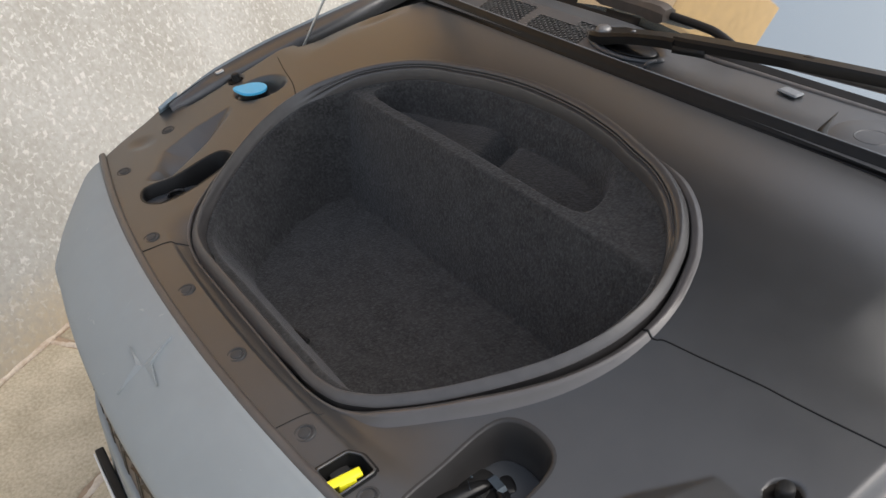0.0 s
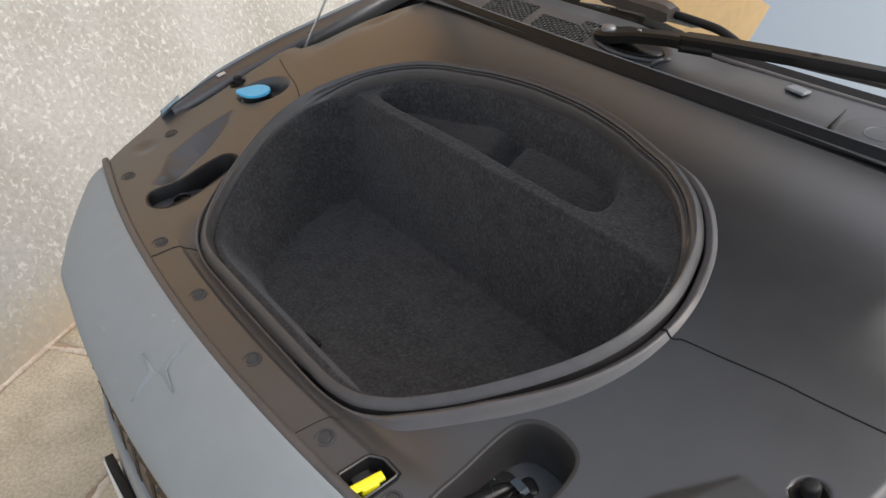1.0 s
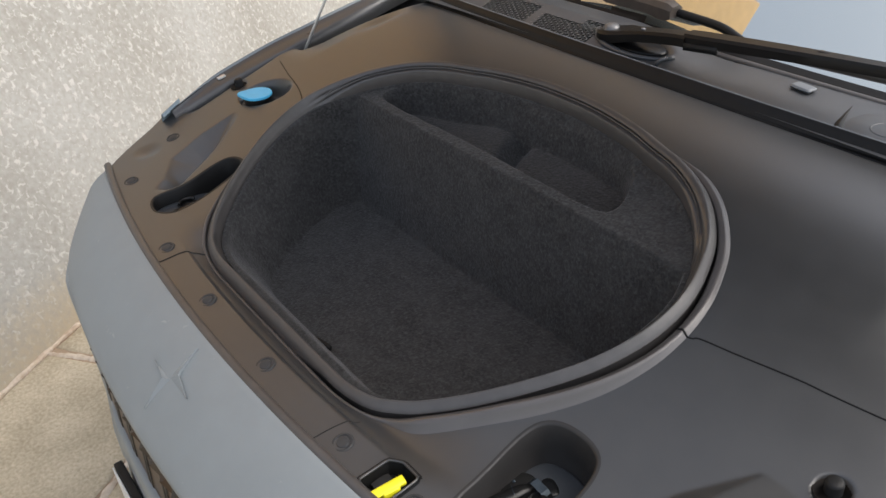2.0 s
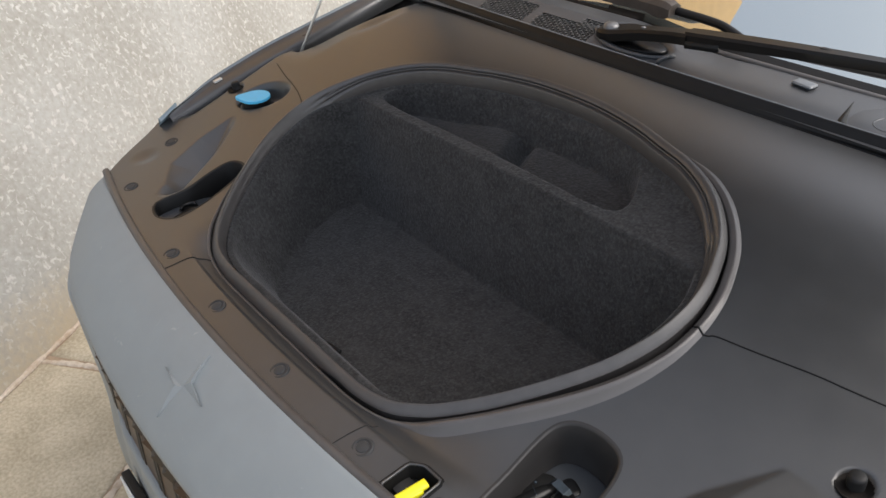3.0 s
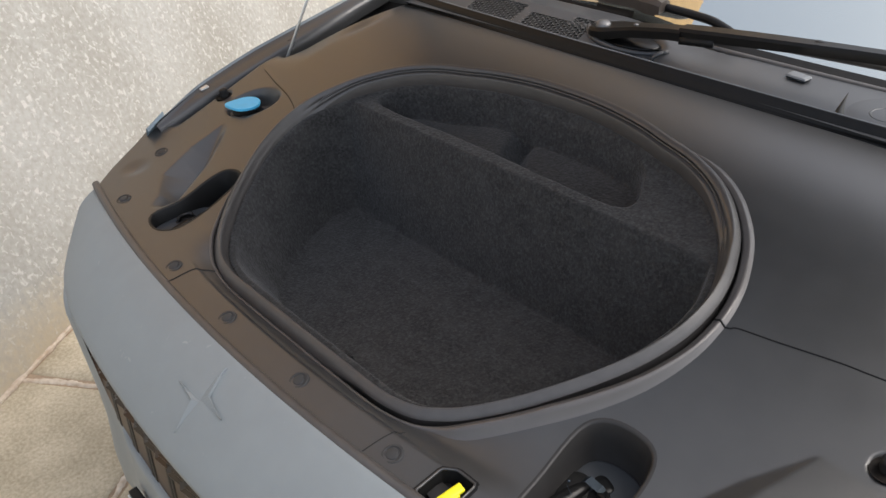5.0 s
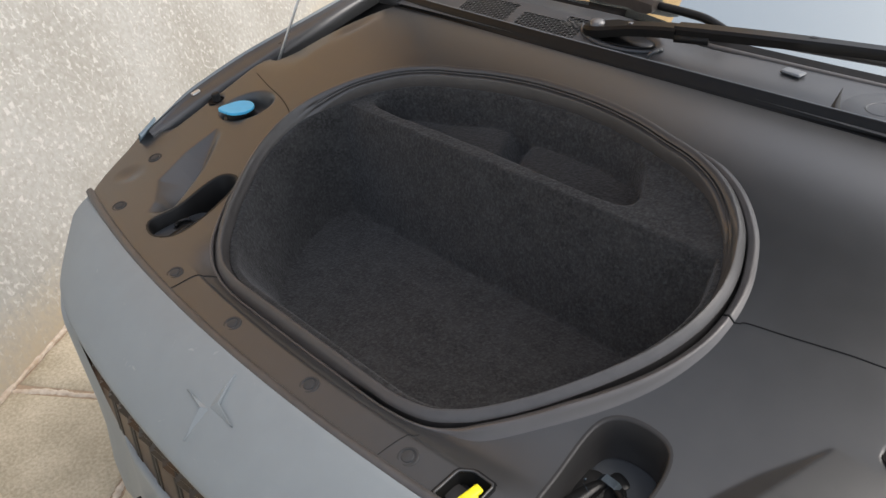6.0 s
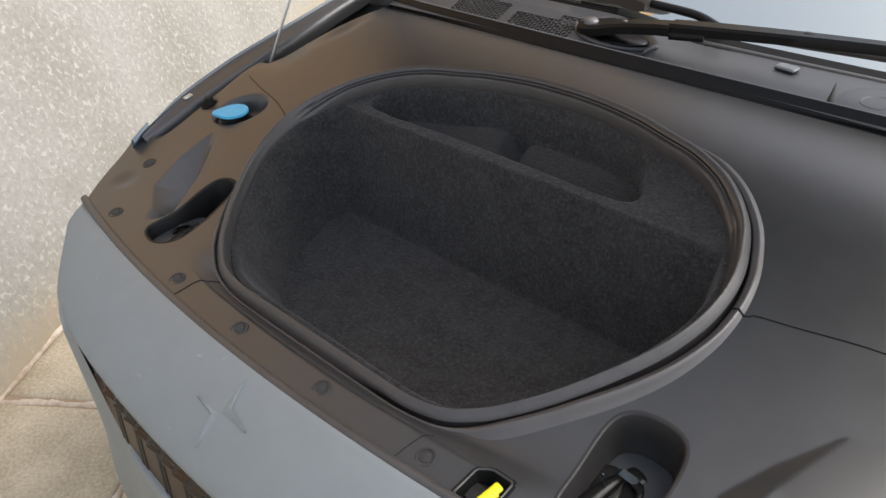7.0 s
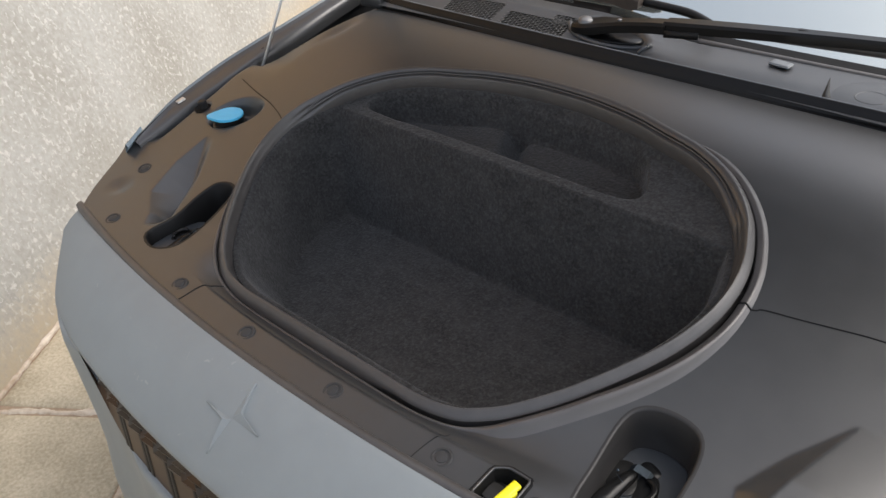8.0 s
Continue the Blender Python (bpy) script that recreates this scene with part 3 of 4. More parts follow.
def nose_rings(xs):
    out = []
    for x in xs:
        f, l = float(edge_y(x)) - 0.004, float(low_y(x))
        drop = 0.04 * x * x + 0.10 * max(0, abs(x) - 0.45) ** 1.5
        prof = [(f + 0.006, 0.770), (f + 0.006, 0.800), (f + 0.003, 0.806), (f - 0.004, 0.808)]
        for s in np.linspace(0.08, 1, 14) * nose_depth(x):
            y = f + (l - f) * s
            prof.append((y, 0.808 - 0.024 * s - 0.058 * s * s))
        l, e = prof[-1]
        prof += [(l - 0.002, e - 0.006), (l + 0.002, e - 0.011), (l + 0.03, e - 0.014)]
        out.append([(x, y, z - drop) for y, z in prof])
    return out


nose = part("nose_panel", loft(bmesh.new(), nose_rings(np.linspace(-0.60, 0.60, 97)), False), PAINT, car, "satin grey painted nose panel")

# lower bumper: its upper edge is the lower edge of the grille opening
def low_z(x):
    return 0.582 + 0.133 * float(step(np.array(abs(x)), 0.262, 0.370))


def bumper_rings(xs):
    out = []
    for x in xs:
        l = float(low_y(x))
        k = max(0, abs(x) - 0.40)
        t = low_z(x)
        c = 1 - 0.5 * float(step(np.array(abs(x)), 0.30, 0.60))
        prof = [(l + 0.10, t - 0.006), (l + 0.02, t - 0.002), (l - 0.003, t), (l - 0.008, t - 0.004), (l - 0.010, t - 0.02), (l - 0.012 * c, 0.53), (l - 0.015 * c, 0.47), (l - 0.028 * c, 0.39), (l - 0.030 * c, 0.33), (l + 0.01, 0.26), (l + 0.08, 0.21)]
        turn = (float(edge_y(x)) - l) * (1 - nose_depth(x)) + 0.5 * max(0, abs(x) - 0.60)
        out.append([(x, y + turn + 1.0 * k * k + 0.014 * float(step(np.array(abs(x)), 0.20, 0.32) * (1 - step(np.array(abs(x)), 0.345, 0.42))), z) for y, z in prof])
    return out


bumper = part("lower_bumper", loft(bmesh.new(), bumper_rings(np.linspace(-0.86, 0.86, 87)), False), PAINT, car)

# grille: brown shutters behind upright fins
grille = part("grille", loft(bmesh.new(), [[(x, float(low_y(x)) + 0.010, 0.718), (x, float(low_y(x)) + 0.006, 0.66), (x, float(low_y(x)) - 0.001, low_z(x) - 0.004)] for x in np.linspace(-0.38, 0.38, 60)], False), SLAT, car, "brown plastic air shutters")
for x in -0.26 + 0.072 * np.arange(8):
    for dx in (-0.0058, 0.0058):
        y, bot = float(low_y(x + dx)), low_z(x + dx) - 0.003
        fin_rows = []
        for z in np.linspace(bot, 0.700, 5):
            v = y + np.interp(z, [bot, 0.66, 0.718], [-0.001, 0.006, 0.010]) - 0.0002
            fin_rows.append([(x + dx - 0.0048, v, z), (x + dx - 0.0040, v - 0.0010, z), (x + dx + 0.0040, v - 0.0010, z), (x + dx + 0.0048, v, z)])
        part("fin", loft(bmesh.new(), fin_rows, False), PLASTIC_DARK, grille)
# faceted band under the nose panel: rows of slanted pyramids, each its own piece
part("facet_bed", loft(bmesh.new(), [[(x, float(low_y(x)) + 0.0095, 0.717), (x, float(low_y(x)) + 0.0055, max(0.664, low_z(x)))] for x in np.linspace(-0.36, 0.36, 60)], False), WELL, grille)
FACET = shader("faceted_plastic", (0.026, 0.017, 0.011), rough=0.35, var=0.2, scale=60, spec=0.35)
for row, (z0, z1) in enumerate(((0.718, 0.692), (0.700, 0.668), (0.680, 0.646))):
    for n, x in enumerate(np.arange(-0.345 + 0.018 * row, 0.340, 0.036)):
        if z1 < low_z(x) + 0.014:
            continue
        y, zc = float(low_y(x)), (z0 + z1) / 2
        back = [float(low_y(x + dx)) + np.interp(z, [0.58, 0.66, 0.718], [-0.001, 0.006, 0.010]) - 0.0006 for dx, z in ((-0.020, zc + 0.005), (0.010, z0), (0.020, zc - 0.005), (-0.010, z1))]
        rim = [(x - 0.020, back[0], zc + 0.005), (x + 0.010, back[1], z0), (x + 0.020, back[2], zc - 0.005), (x - 0.010, back[3], z1)]
        bm = bmesh.new()
        ring = [bm.verts.new(p) for p in rim]
        tip = bm.verts.new((x - 0.004, min(back) - 0.0062, zc + 0.006))
        for k in range(4):
            bm.faces.new((ring[k], ring[(k + 1) % 4], tip))
        bm.faces.new(ring[::-1])
        bmesh.ops.recalc_face_normals(bm, faces=bm.faces[:])
        part("facet", bm, FACET if (n + row) % 3 else SLAT, grille, smooth=False)

# emblem: two thin raised chevrons back to back
def nose_z(x, y):
    f, l = float(edge_y(x)) - 0.004, float(low_y(x))
    s = (y - f) / (l - f)
    return 0.808 - 0.024 * s - 0.058 * s * s - 0.04 * x * x


for arms, apex, notch in ((((-0.041, -0.0975), (0.000, -0.134)), (0.0082, -0.0970), (-0.0030, -0.1025)), (((0.0072, -0.0535), (0.0575, -0.0945)), (0.0080, -0.0950), (0.0198, -0.0872))):
    bm = bmesh.new()
    for tip in arms:
        (tx, ty), (ax, ay), (nx, ny) = tip, apex, notch
        far, ridge, near = [], [], []
        for s in np.linspace(0, 1, 9):
            a = Vector((tx + (ax - tx) * s, ty + (ay - ty) * s))
            b = Vector((tx + (nx - tx) * s, ty + (ny - ty) * s))
            if s == 0:
                w = (b - a + Vector((ax - nx, ay - ny)) * -0.08)
                b = a + w
            out = (b - a).normalized() * 0.0012
            far.append([(*a, nose_z(*a) - 0.002), (*a, nose_z(*a) + 0.0003), (*(b - out), nose_z(*b) + 0.0030 + 0.0012 * s), (*b, nose_z(*b) + 0.0028 + 0.0012 * s), (*(b + out * 0.6), nose_z(*b) - 0.002)])
        loft(bm, far, False)
    part("chevron", bm, PAINT, nose, "raised grey chevron of the emblem", smooth=False)

# number plate holder, seen from above
plate = part("plate_holder", box(bmesh.new(), (0.42, 0.014, 0.11), Matrix.Translation((0.012, -0.172, 0.452)), 0.003), PLASTIC_DARK, car)
part("plate", box(bmesh.new(), (0.41, 0.0025, 0.105), Matrix.Translation((0.012, -0.1813, 0.452)), 0.0008), WHITE_PLATE, plate, "plain white number plate")

# lip between the nose panel and the cover
rings = []
for x in np.linspace(-0.60, 0.60, 97):
    f = float(edge_y(x))
    b = float(base_z(x, f)) - 0.001
    rings.append([(x, f + dy, b + dz) for dy, dz in ((-0.006, -0.02), (-0.006, 0.008), (-0.002, 0.011), (0.004, 0.011), (0.007, 0.007), (0.008, -0.004))])
part("edge_strip", loft(bmesh.new(), rings, False), RUBBER, car)

# wings (fenders): painted skin outside, black flange inside
def wing(sign):
    shift = 0.0 if sign < 0 else 0.03
    pts = spline([(0.676, 0.190), (0.683, 0.212), (0.698, 0.262), (0.709, 0.305), (0.717, 0.355), (0.725, 0.44), (0.722, 0.53), (0.715, 0.65), (0.710, 0.78), (0.706, 0.95)], 8)
    skin, flange = [], []
    for x, y in pts:
        z = 0.800 + 0.19 * y - 0.008
        k = 0.15 + 0.85 * float(step(np.array(y), 0.19, 0.32))
        skin.append([(sign * (x + dx * k), y, z + dz * k) for dx, dz in ((-0.001, 0.004), (0.001, 0.0085), (0.004, 0.0075), (0.012, -0.002), (0.025, -0.020), (0.05, -0.07), (0.08, -0.15), (0.10, -0.30), (0.10, -0.45))])
        xi = float(flange_x(y))
        z = z - 0.006 * (1 - float(step(np.array(y), 0.19, 0.32)))
        flange.append([(sign * (xi + (x - xi) * s), y, z + dz) for s, dz in ((-0.06, -0.030), (-0.03, -0.020), (0.02, -0.0085), (0.10, -0.0035), (0.22, -0.0012), (0.62, 0.0), (0.85, 0.002), (0.99, 0.004))])
    skin, flange = [[[(p[0] + shift, p[1], p[2]) for p in r] for r in rr] for rr in (skin, flange)]
    w = part("wing", loft(bmesh.new(), skin, False), PAINT, car, "grey painted front wing")
    part("gutter", loft(bmesh.new(), [[(sign * a + shift, y, 0.800 + 0.19 * y + dz) for a, dz in ((0.50, -0.20), (float(flange_x(y)) + 0.03, -0.19), (float(flange_x(y)) + 0.02, -0.06), (float(flange_x(y)) + 0.006, -0.024), (float(flange_x(y)) - 0.0004, -0.0203))] for x, y in pts if y > 0.40], False), PLASTIC, w)
    part("flange", loft(bmesh.new(), flange, False), PLASTIC, w, "black inner flange")
    for y in (0.312, 0.36, 0.52, 0.68):
        bm = bmesh.new()
        if y == 0.312:
            box(bm, (0.010, 0.018, 0.004), Matrix.Translation((sign * 0.699 + shift, y, 0.800 + 0.19 * y - 0.006)) @ pose(0, 0, 0, 11, 0, 0), 0.002)
        else:
            turned(bm, [(0.008, -0.004), (0.008, 0.002), (0.005, 0.004), (0.0005, 0.004)], (sign * 0.700 + shift, y, 0.800 + 0.19 * y - 0.0125), (0, -0.19, 1), 16)
        part("clip", bm, METAL if y == 0.312 else PLASTIC_DARK, w, "pale clip" if y == 0.312 else "")
    bm = bmesh.new()
    loft(bm, [[(sign * (0.664 + 0.022 * s + dx) + shift, 0.168 + 0.046 * s, 0.8265 + 0.0125 * s + dz) for dx, dz in ((-0.001, -0.004), (0.0, 0.001), (0.003, 0.0025), (0.008 * (1 - 0.5 * s), 0.001), (0.011, -0.008), (0.020, -0.06))] for s in np.linspace(0, 1, 8)], False)
    part("headlamp_edge", bm, LENS, w, "pale clear edge of the headlamp lens")


LENS = shader("lens_plastic", (0.26, 0.33, 0.37), rough=0.12, var=0.05)
wing(-1)
wing(1)

JET = shader("jet_plastic", (0.15, 0.165, 0.18), rough=0.5, var=0.1)
# cowl: rubber strip, tray, screen
rings = []
for x in np.linspace(-0.58, 0.70, 80):
    y0 = 0.721 + 0.03 * (x / 0.7) ** 2
    b = 0.938 - 0.02 * x * x
    rings.append([(x, y0 + dy, b + dz) for dy, dz in ((0.000, -0.05), (-0.003, -0.014), (-0.0045, -0.006), (-0.0040, 0.0005), (-0.0015, 0.0035), (0.0008, 0.0030), (0.0022, 0.0060), (0.0042, 0.0115), (0.0066, 0.0160), (0.0086, 0.0176), (0.0096, 0.0190), (0.0106, 0.0212), (0.0122, 0.0218), (0.0134, 0.0208), (0.0138, 0.012), (0.0140, -0.01))])
part("cowl_seal", loft(bmesh.new(), rings, False, False, False), STRIP, car, "glossy black rubber strip along the cowl")
# thin pale bead that puts the top edge's highlight into colour
part("strip_highlight", tube(bmesh.new(), [(x, 0.721 + 0.03 * (x / 0.7) ** 2 + 0.0142, 0.938 - 0.02 * x * x + 0.0205) for x in np.linspace(-0.58, 0.70, 80)], 0.0017, 6), JET, car, "pale bead painted as the strip's highlight")

def tray_z(x, y):
    return 0.948 - 0.02 * x * x + 0.024 * np.clip((y - 0.738) / 0.075, 0, 1) * (1 - step(x, -0.10, 0.12))


def tray_end(x):
    """Rear edge of the tray, before the well at the foot of the screen."""
    return 0.850 + 0.03 * step(x, 0.0, 0.30)


X, Y = np.meshgrid(np.linspace(-0.62, 0.72, 240), np.linspace(0.728, 0.95, 90), indexing="ij")
Z = tray_z(X, Y) - 0.045 * step(Y - tray_end(X), 0.0, 0.006) - 0.016 * (1 - step(np.hypot((X + 0.045) / 0.075, (Y - 0.80) / 0.036), 0.6, 1.0))
VENTS = [(-0.405, -0.282, 0.748, 0.806), (-0.262, -0.122, 0.748, 0.790), (-0.165, -0.122, 0.790, 0.806), (-0.045, 0.026, 0.744, 0.756)]
xc, yc = (X[:-1, :-1] + X[1:, 1:]) / 2, (Y[:-1, :-1] + Y[1:, 1:]) / 2
keep = np.zeros(X.shape, bool)
keep[:-1, :-1] = True
for x0, x1, y0, y1 in VENTS:
    keep[:-1, :-1] &= ~((xc > x0) & (xc < x1) & (yc > y0) & (yc < y1))
tray = part("cowl_tray", grid_mesh(bmesh.new(), np.dstack([X, Y, Z]), keep), TRAY, car, "black plastic cowl tray")


def honeycomb(x0, x1, y0, y1, r=0.0052):
    """A thin plate of round-cornered holes."""
    bm = bmesh.new()
    dx, dy = r * 1.5, r * math.sqrt(3)
    for i in range(int((x1 - x0 + 0.006) / dx) + 1):
        for j in range(int((y1 - y0 + 0.006) / dy) + 1):
            cx, cy = x0 - 0.003 + i * dx, y0 - 0.003 + j * dy + (dy / 2 if i % 2 else 0)
            z = float(tray_z(np.array(cx), np.array(cy))) - 0.0010
            hexa = [(math.cos(k * math.pi / 3), math.sin(k * math.pi / 3)) for k in range(6)]
            a = [bm.verts.new((cx + r * u, cy + r * v, z)) for u, v in hexa]
            b = [bm.verts.new((cx + 0.64 * r * u, cy + 0.64 * r * v, z)) for u, v in hexa]
            d = [bm.verts.new((cx + 0.64 * r * u, cy + 0.64 * r * v, z - 0.0008)) for u, v in hexa]
            for k in range(6):
                m = (k + 1) % 6
                bm.faces.new((a[k], a[m], b[m], b[k]))
                bm.faces.new((b[k], b[m], d[m], d[k]))
    return bm


VENT_MAT = shader("vent_plastic", (0.10, 0.10, 0.098), rough=0.42, var=0.1, spec=0.8)
for v in VENTS:
    vent = part("vent_mesh", honeycomb(*v), VENT_MAT, tray, "honeycomb air intake mesh", smooth=False)
    U, V = np.meshgrid(np.linspace(v[0] - 0.02, v[1] + 0.02, 4), np.linspace(v[2] - 0.02, v[3] + 0.08, 9), indexing="ij")
    part("vent_duct", grid_mesh(bmesh.new(), np.dstack([U, V, tray_z(U, V) - np.where(V > v[3] + 0.075, 0.002, 0.030)])), PLASTIC_DARK, vent)

rim = [(-0.045 + 0.082 * math.cos(a), 0.799 + 0.044 * math.sin(a)) for a in np.linspace(radians(192), radians(352), 26)]
well = [(-0.045 + 0.060 * math.cos(a), 0.800 + 0.030 * math.sin(a)) for a in np.linspace(0, 2 * math.pi, 36, endpoint=False)]
wz = float(tray_z(np.array(-0.045), np.array(0.800)))
# black disc laid in the recess for the shade under the arm head
part("pivot_shade", loft(bmesh.new(), [[(-0.045 + (x + 0.045) * k, 0.800 + (y - 0.800) * k, wz + h) for x, y in well] for k, h in ((1.0, -0.012), (0.9, -0.0095), (0.3, -0.0085))], True, False, True), WELL, tray)
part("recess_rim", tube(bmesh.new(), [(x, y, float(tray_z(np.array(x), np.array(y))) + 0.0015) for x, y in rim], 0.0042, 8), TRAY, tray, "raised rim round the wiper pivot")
hook = [(0.034, 0.770, 0.958), (0.042, 0.766, 0.964), (0.046, 0.760, 0.966), (0.043, 0.753, 0.964), (0.038, 0.750, 0.958), (0.037, 0.750, 0.950)]
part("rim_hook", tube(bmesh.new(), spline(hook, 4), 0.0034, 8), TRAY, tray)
# round cap on the tray with a crescent recess
z = float(tray_z(np.array(0.390), np.array(0.822)))
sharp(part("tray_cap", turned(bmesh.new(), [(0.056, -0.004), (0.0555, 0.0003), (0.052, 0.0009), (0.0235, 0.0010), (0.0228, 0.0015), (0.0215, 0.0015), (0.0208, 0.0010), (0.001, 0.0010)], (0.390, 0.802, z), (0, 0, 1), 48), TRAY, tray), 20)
inner = spline([(0.316, 0.843), (0.331, 0.800), (0.343, 0.773), (0.354, 0.760), (0.370, 0.7515)], 6)
outer = spline([(0.316, 0.843), (0.325, 0.800), (0.333, 0.766), (0.346, 0.753), (0.370, 0.7500)], 6)
part("crescent", loft(bmesh.new(), [[(a[0], a[1], z - 0.002), (a[0], a[1], z + 0.0017), (b[0], b[1], z + 0.0017), (b[0], b[1], z - 0.002)] for a, b in zip(inner[1:], outer[1:])], False), PLASTIC_DARK, tray)
part("washer_jet", box(bmesh.new(), (0.034, 0.020, 0.006), Matrix.Translation((0.240, 0.838, 0.951)) @ pose(0, 0, 0, 0, 0, -8), 0.004), JET, tray, "small pale washer jet")

# end clip of the cowl strip
part("end_clip", box(bmesh.new(), (0.05, 0.022, 0.02), Matrix.Translation((-0.585, 0.735, 0.945)) @ pose(0, 0, 0, 8, 0, 12), 0.004), PLASTIC, car)
part("end_post", box(bmesh.new(), (0.012, 0.05, 0.035), Matrix.Translation((-0.55, 0.77, 0.955)) @ pose(0, 0, 0, 0, 0, 30), 0.003), PLASTIC, car)

GLASS = bpy.data.materials.new("coated_glass")
GLASS.use_nodes = True
_g = GLASS.node_tree.nodes["Principled BSDF"]
_g.inputs["Base Color"].default_value = (0.545, 0.580, 0.558, 1)
_g.inputs["Metallic"].default_value, _g.inputs["Roughness"].default_value = 0.9, 0.02
X, Y = np.meshgrid(np.linspace(-0.72, 0.72, 60), np.linspace(0, 1, 40), indexing="ij")
part("windscreen", grid_mesh(bmesh.new(), np.dstack([X, 0.870 + 0.10 * X * X + 0.795 * Y, 0.948 - 0.03 * X * X + 0.424 * Y])), GLASS, car, "sun-coated windscreen glass")
U, V = np.meshgrid(np.linspace(-0.70, 0.70, 60), np.linspace(0.0, 0.018, 4), indexing="ij")
part("screen_band", grid_mesh(bmesh.new(), np.dstack([U, 0.8685 + 0.10 * U * U + 0.75 * V, 0.951 - 0.03 * U * U + 0.40 * V])), PLASTIC_DARK, car, "black band along the screen's foot")
part("screen_edge", tube(bmesh.new(), [(x, 0.867 + 0.10 * x * x, 0.947 - 0.03 * x * x) for x in np.linspace(-0.70, 0.70, 40)], 0.006, 8), RUBBER, car)


DUSTY = shader("dusty_moulding", (0.060, 0.048, 0.040), rough=0.5, var=0.3, scale=40, spec=0.4, bump=0.1, bump_scale=300)
WIPER = shader("black_arm_paint", (0.009, 0.0085, 0.008), rough=0.33, var=0.15, spec=0.22, bump=0.03, bump_scale=500)
NUT = shader("grey_nut", (0.16, 0.16, 0.16), rough=0.45, metal=0.6, var=0.2, scale=120)


# wipers
def wiper(m, length, name="wiper"):
    w = new(name)
    w.parent = car
    w.matrix_basis = m
    six = ((-1, -1), (-1, 0.45), (-0.80, 1), (0.80, 1), (1, 0.45), (1, -1))
    head = bmesh.new()
    loft(head, [[(x, y0 + wd * a, z + hh * b) for a, b in six] for x, y0, wd, z, hh in
                ((-0.030, 0.0, 0.006, 0.0, 0.006), (-0.026, 0.0, 0.015, 0.0, 0.008), (-0.014, 0.001, 0.022, 0.001, 0.009), (0.004, 0.004, 0.0255, 0.003, 0.0095), (0.020, 0.007, 0.0255, 0.006, 0.0095), (0.036, 0.004, 0.0200, 0.010, 0.009), (0.062, 0.001, 0.0155, 0.016, 0.009), (0.092, 0.001, 0.0145, 0.021, 0.009), (0.128, 0.003, 0.0150, 0.026, 0.009), (0.150, 0.003, 0.0150, 0.028, 0.009))], True, False, True)
    sharp(part("arm_head", head, WIPER, w), 30)
    part("pivot_nut", turned(bmesh.new(), [(0.0135, 0.006), (0.0135, 0.0125), (0.012, 0.0165), (0.007, 0.0185), (0.0005, 0.0190)], (-0.006, 0, 0), (0.1, -0.1, 1), 20), NUT, w, "grey metal pivot nut")
    part("rivet", turned(bmesh.new(), [(0.0042, 0), (0.0042, 0.0022), (0.003, 0.003), (0.0004, 0.0032)], (0.062, -0.002, 0.0245), (0, 0, 1), 12), NUT, w)
    arm = bmesh.new()
    loft(arm, [[(0.146 + s * (length - 0.146), 0.004 + 0.020 * s + wd * a, 0.0305 + 0.050 * s - 0.016 * s * s + 0.0088 * b * (1 - 0.25 * s)) for a, b in six]
               for s, wd in zip(np.linspace(0, 1, 20), np.interp(np.linspace(0, 1, 20), [0, 0.05, 0.3, 0.55, 1], [0.0135, 0.0150, 0.0140, 0.0110, 0.0085]))], True, False, True)
    sharp(part("arm", arm, WIPER, w), 30)
    part("arm_skirt", loft(bmesh.new(), [[(0.150 + 0.058 * u, -0.013 + 0.002 * u + a, 0.022 + 0.006 * u + h) for a, h in ((0.0, -0.007), (0.0, 0.004), (0.005, 0.004), (0.005, -0.007))] for u in np.linspace(0, 1, 5)], True, False, True), PLASTIC_DARK, w)
    hump = 0.146 + 0.42 * (length - 0.146)
    part("arm_clip", box(bmesh.new(), (0.020, 0.010, 0.005), Matrix.Translation((hump, 0.018, 0.0545)), 0.002), WIPER, w)
    blade = bmesh.new()
    loft(blade, [[(0.26 + s * (length - 0.14), 0.026 + 0.7 * wd * a, 0.032 + 0.008 * b + 0.020 * s) for a, b in ((-1, -0.3), (-0.8, 0.6), (0, 1), (0.8, 0.6), (1, -0.3), (0, -1))] for s, wd in zip(np.linspace(0, 1, 14), [0.004] + [0.011] * 12 + [0.004])], True, False, True)
    part("blade", blade, RUBBER, w)
    return w


wiper(pose(-0.084, 0.783, 0.966, 0, 0, 1.5), 0.66)
wiper(pose(-0.50, 0.885, 0.985, 0, 0, 2), 0.33)
bracket = bmesh.new()
loft(bracket, [[(x, 0.888 + 0.016 * a + 0.004 * math.sin(40 * x), 0.992 + hh * b) for a, b in ((-1, -1), (-1, 0.3), (-0.6, 0.9), (0.5, 1), (1, 0.4), (1, -1))] for x, hh in ((-0.200, 0.006), (-0.185, 0.011), (-0.140, 0.013), (-0.095, 0.012), (-0.070, 0.015), (-0.050, 0.015), (-0.038, 0.010))], True, False, True)
sharp(part("spray_bracket", bracket, DUSTY, car, "dusty brown-grey moulded wiper bracket"), 30)
part("screen_tube", tube(bmesh.new(), spline([(-0.06, 0.892, 0.988), (0.02, 0.893, 0.985), (0.06, 0.890, 0.982), (0.10, 0.884, 0.972)], 6), 0.0075, 10), STRIP, car, "black rubber tube along the screen's foot")

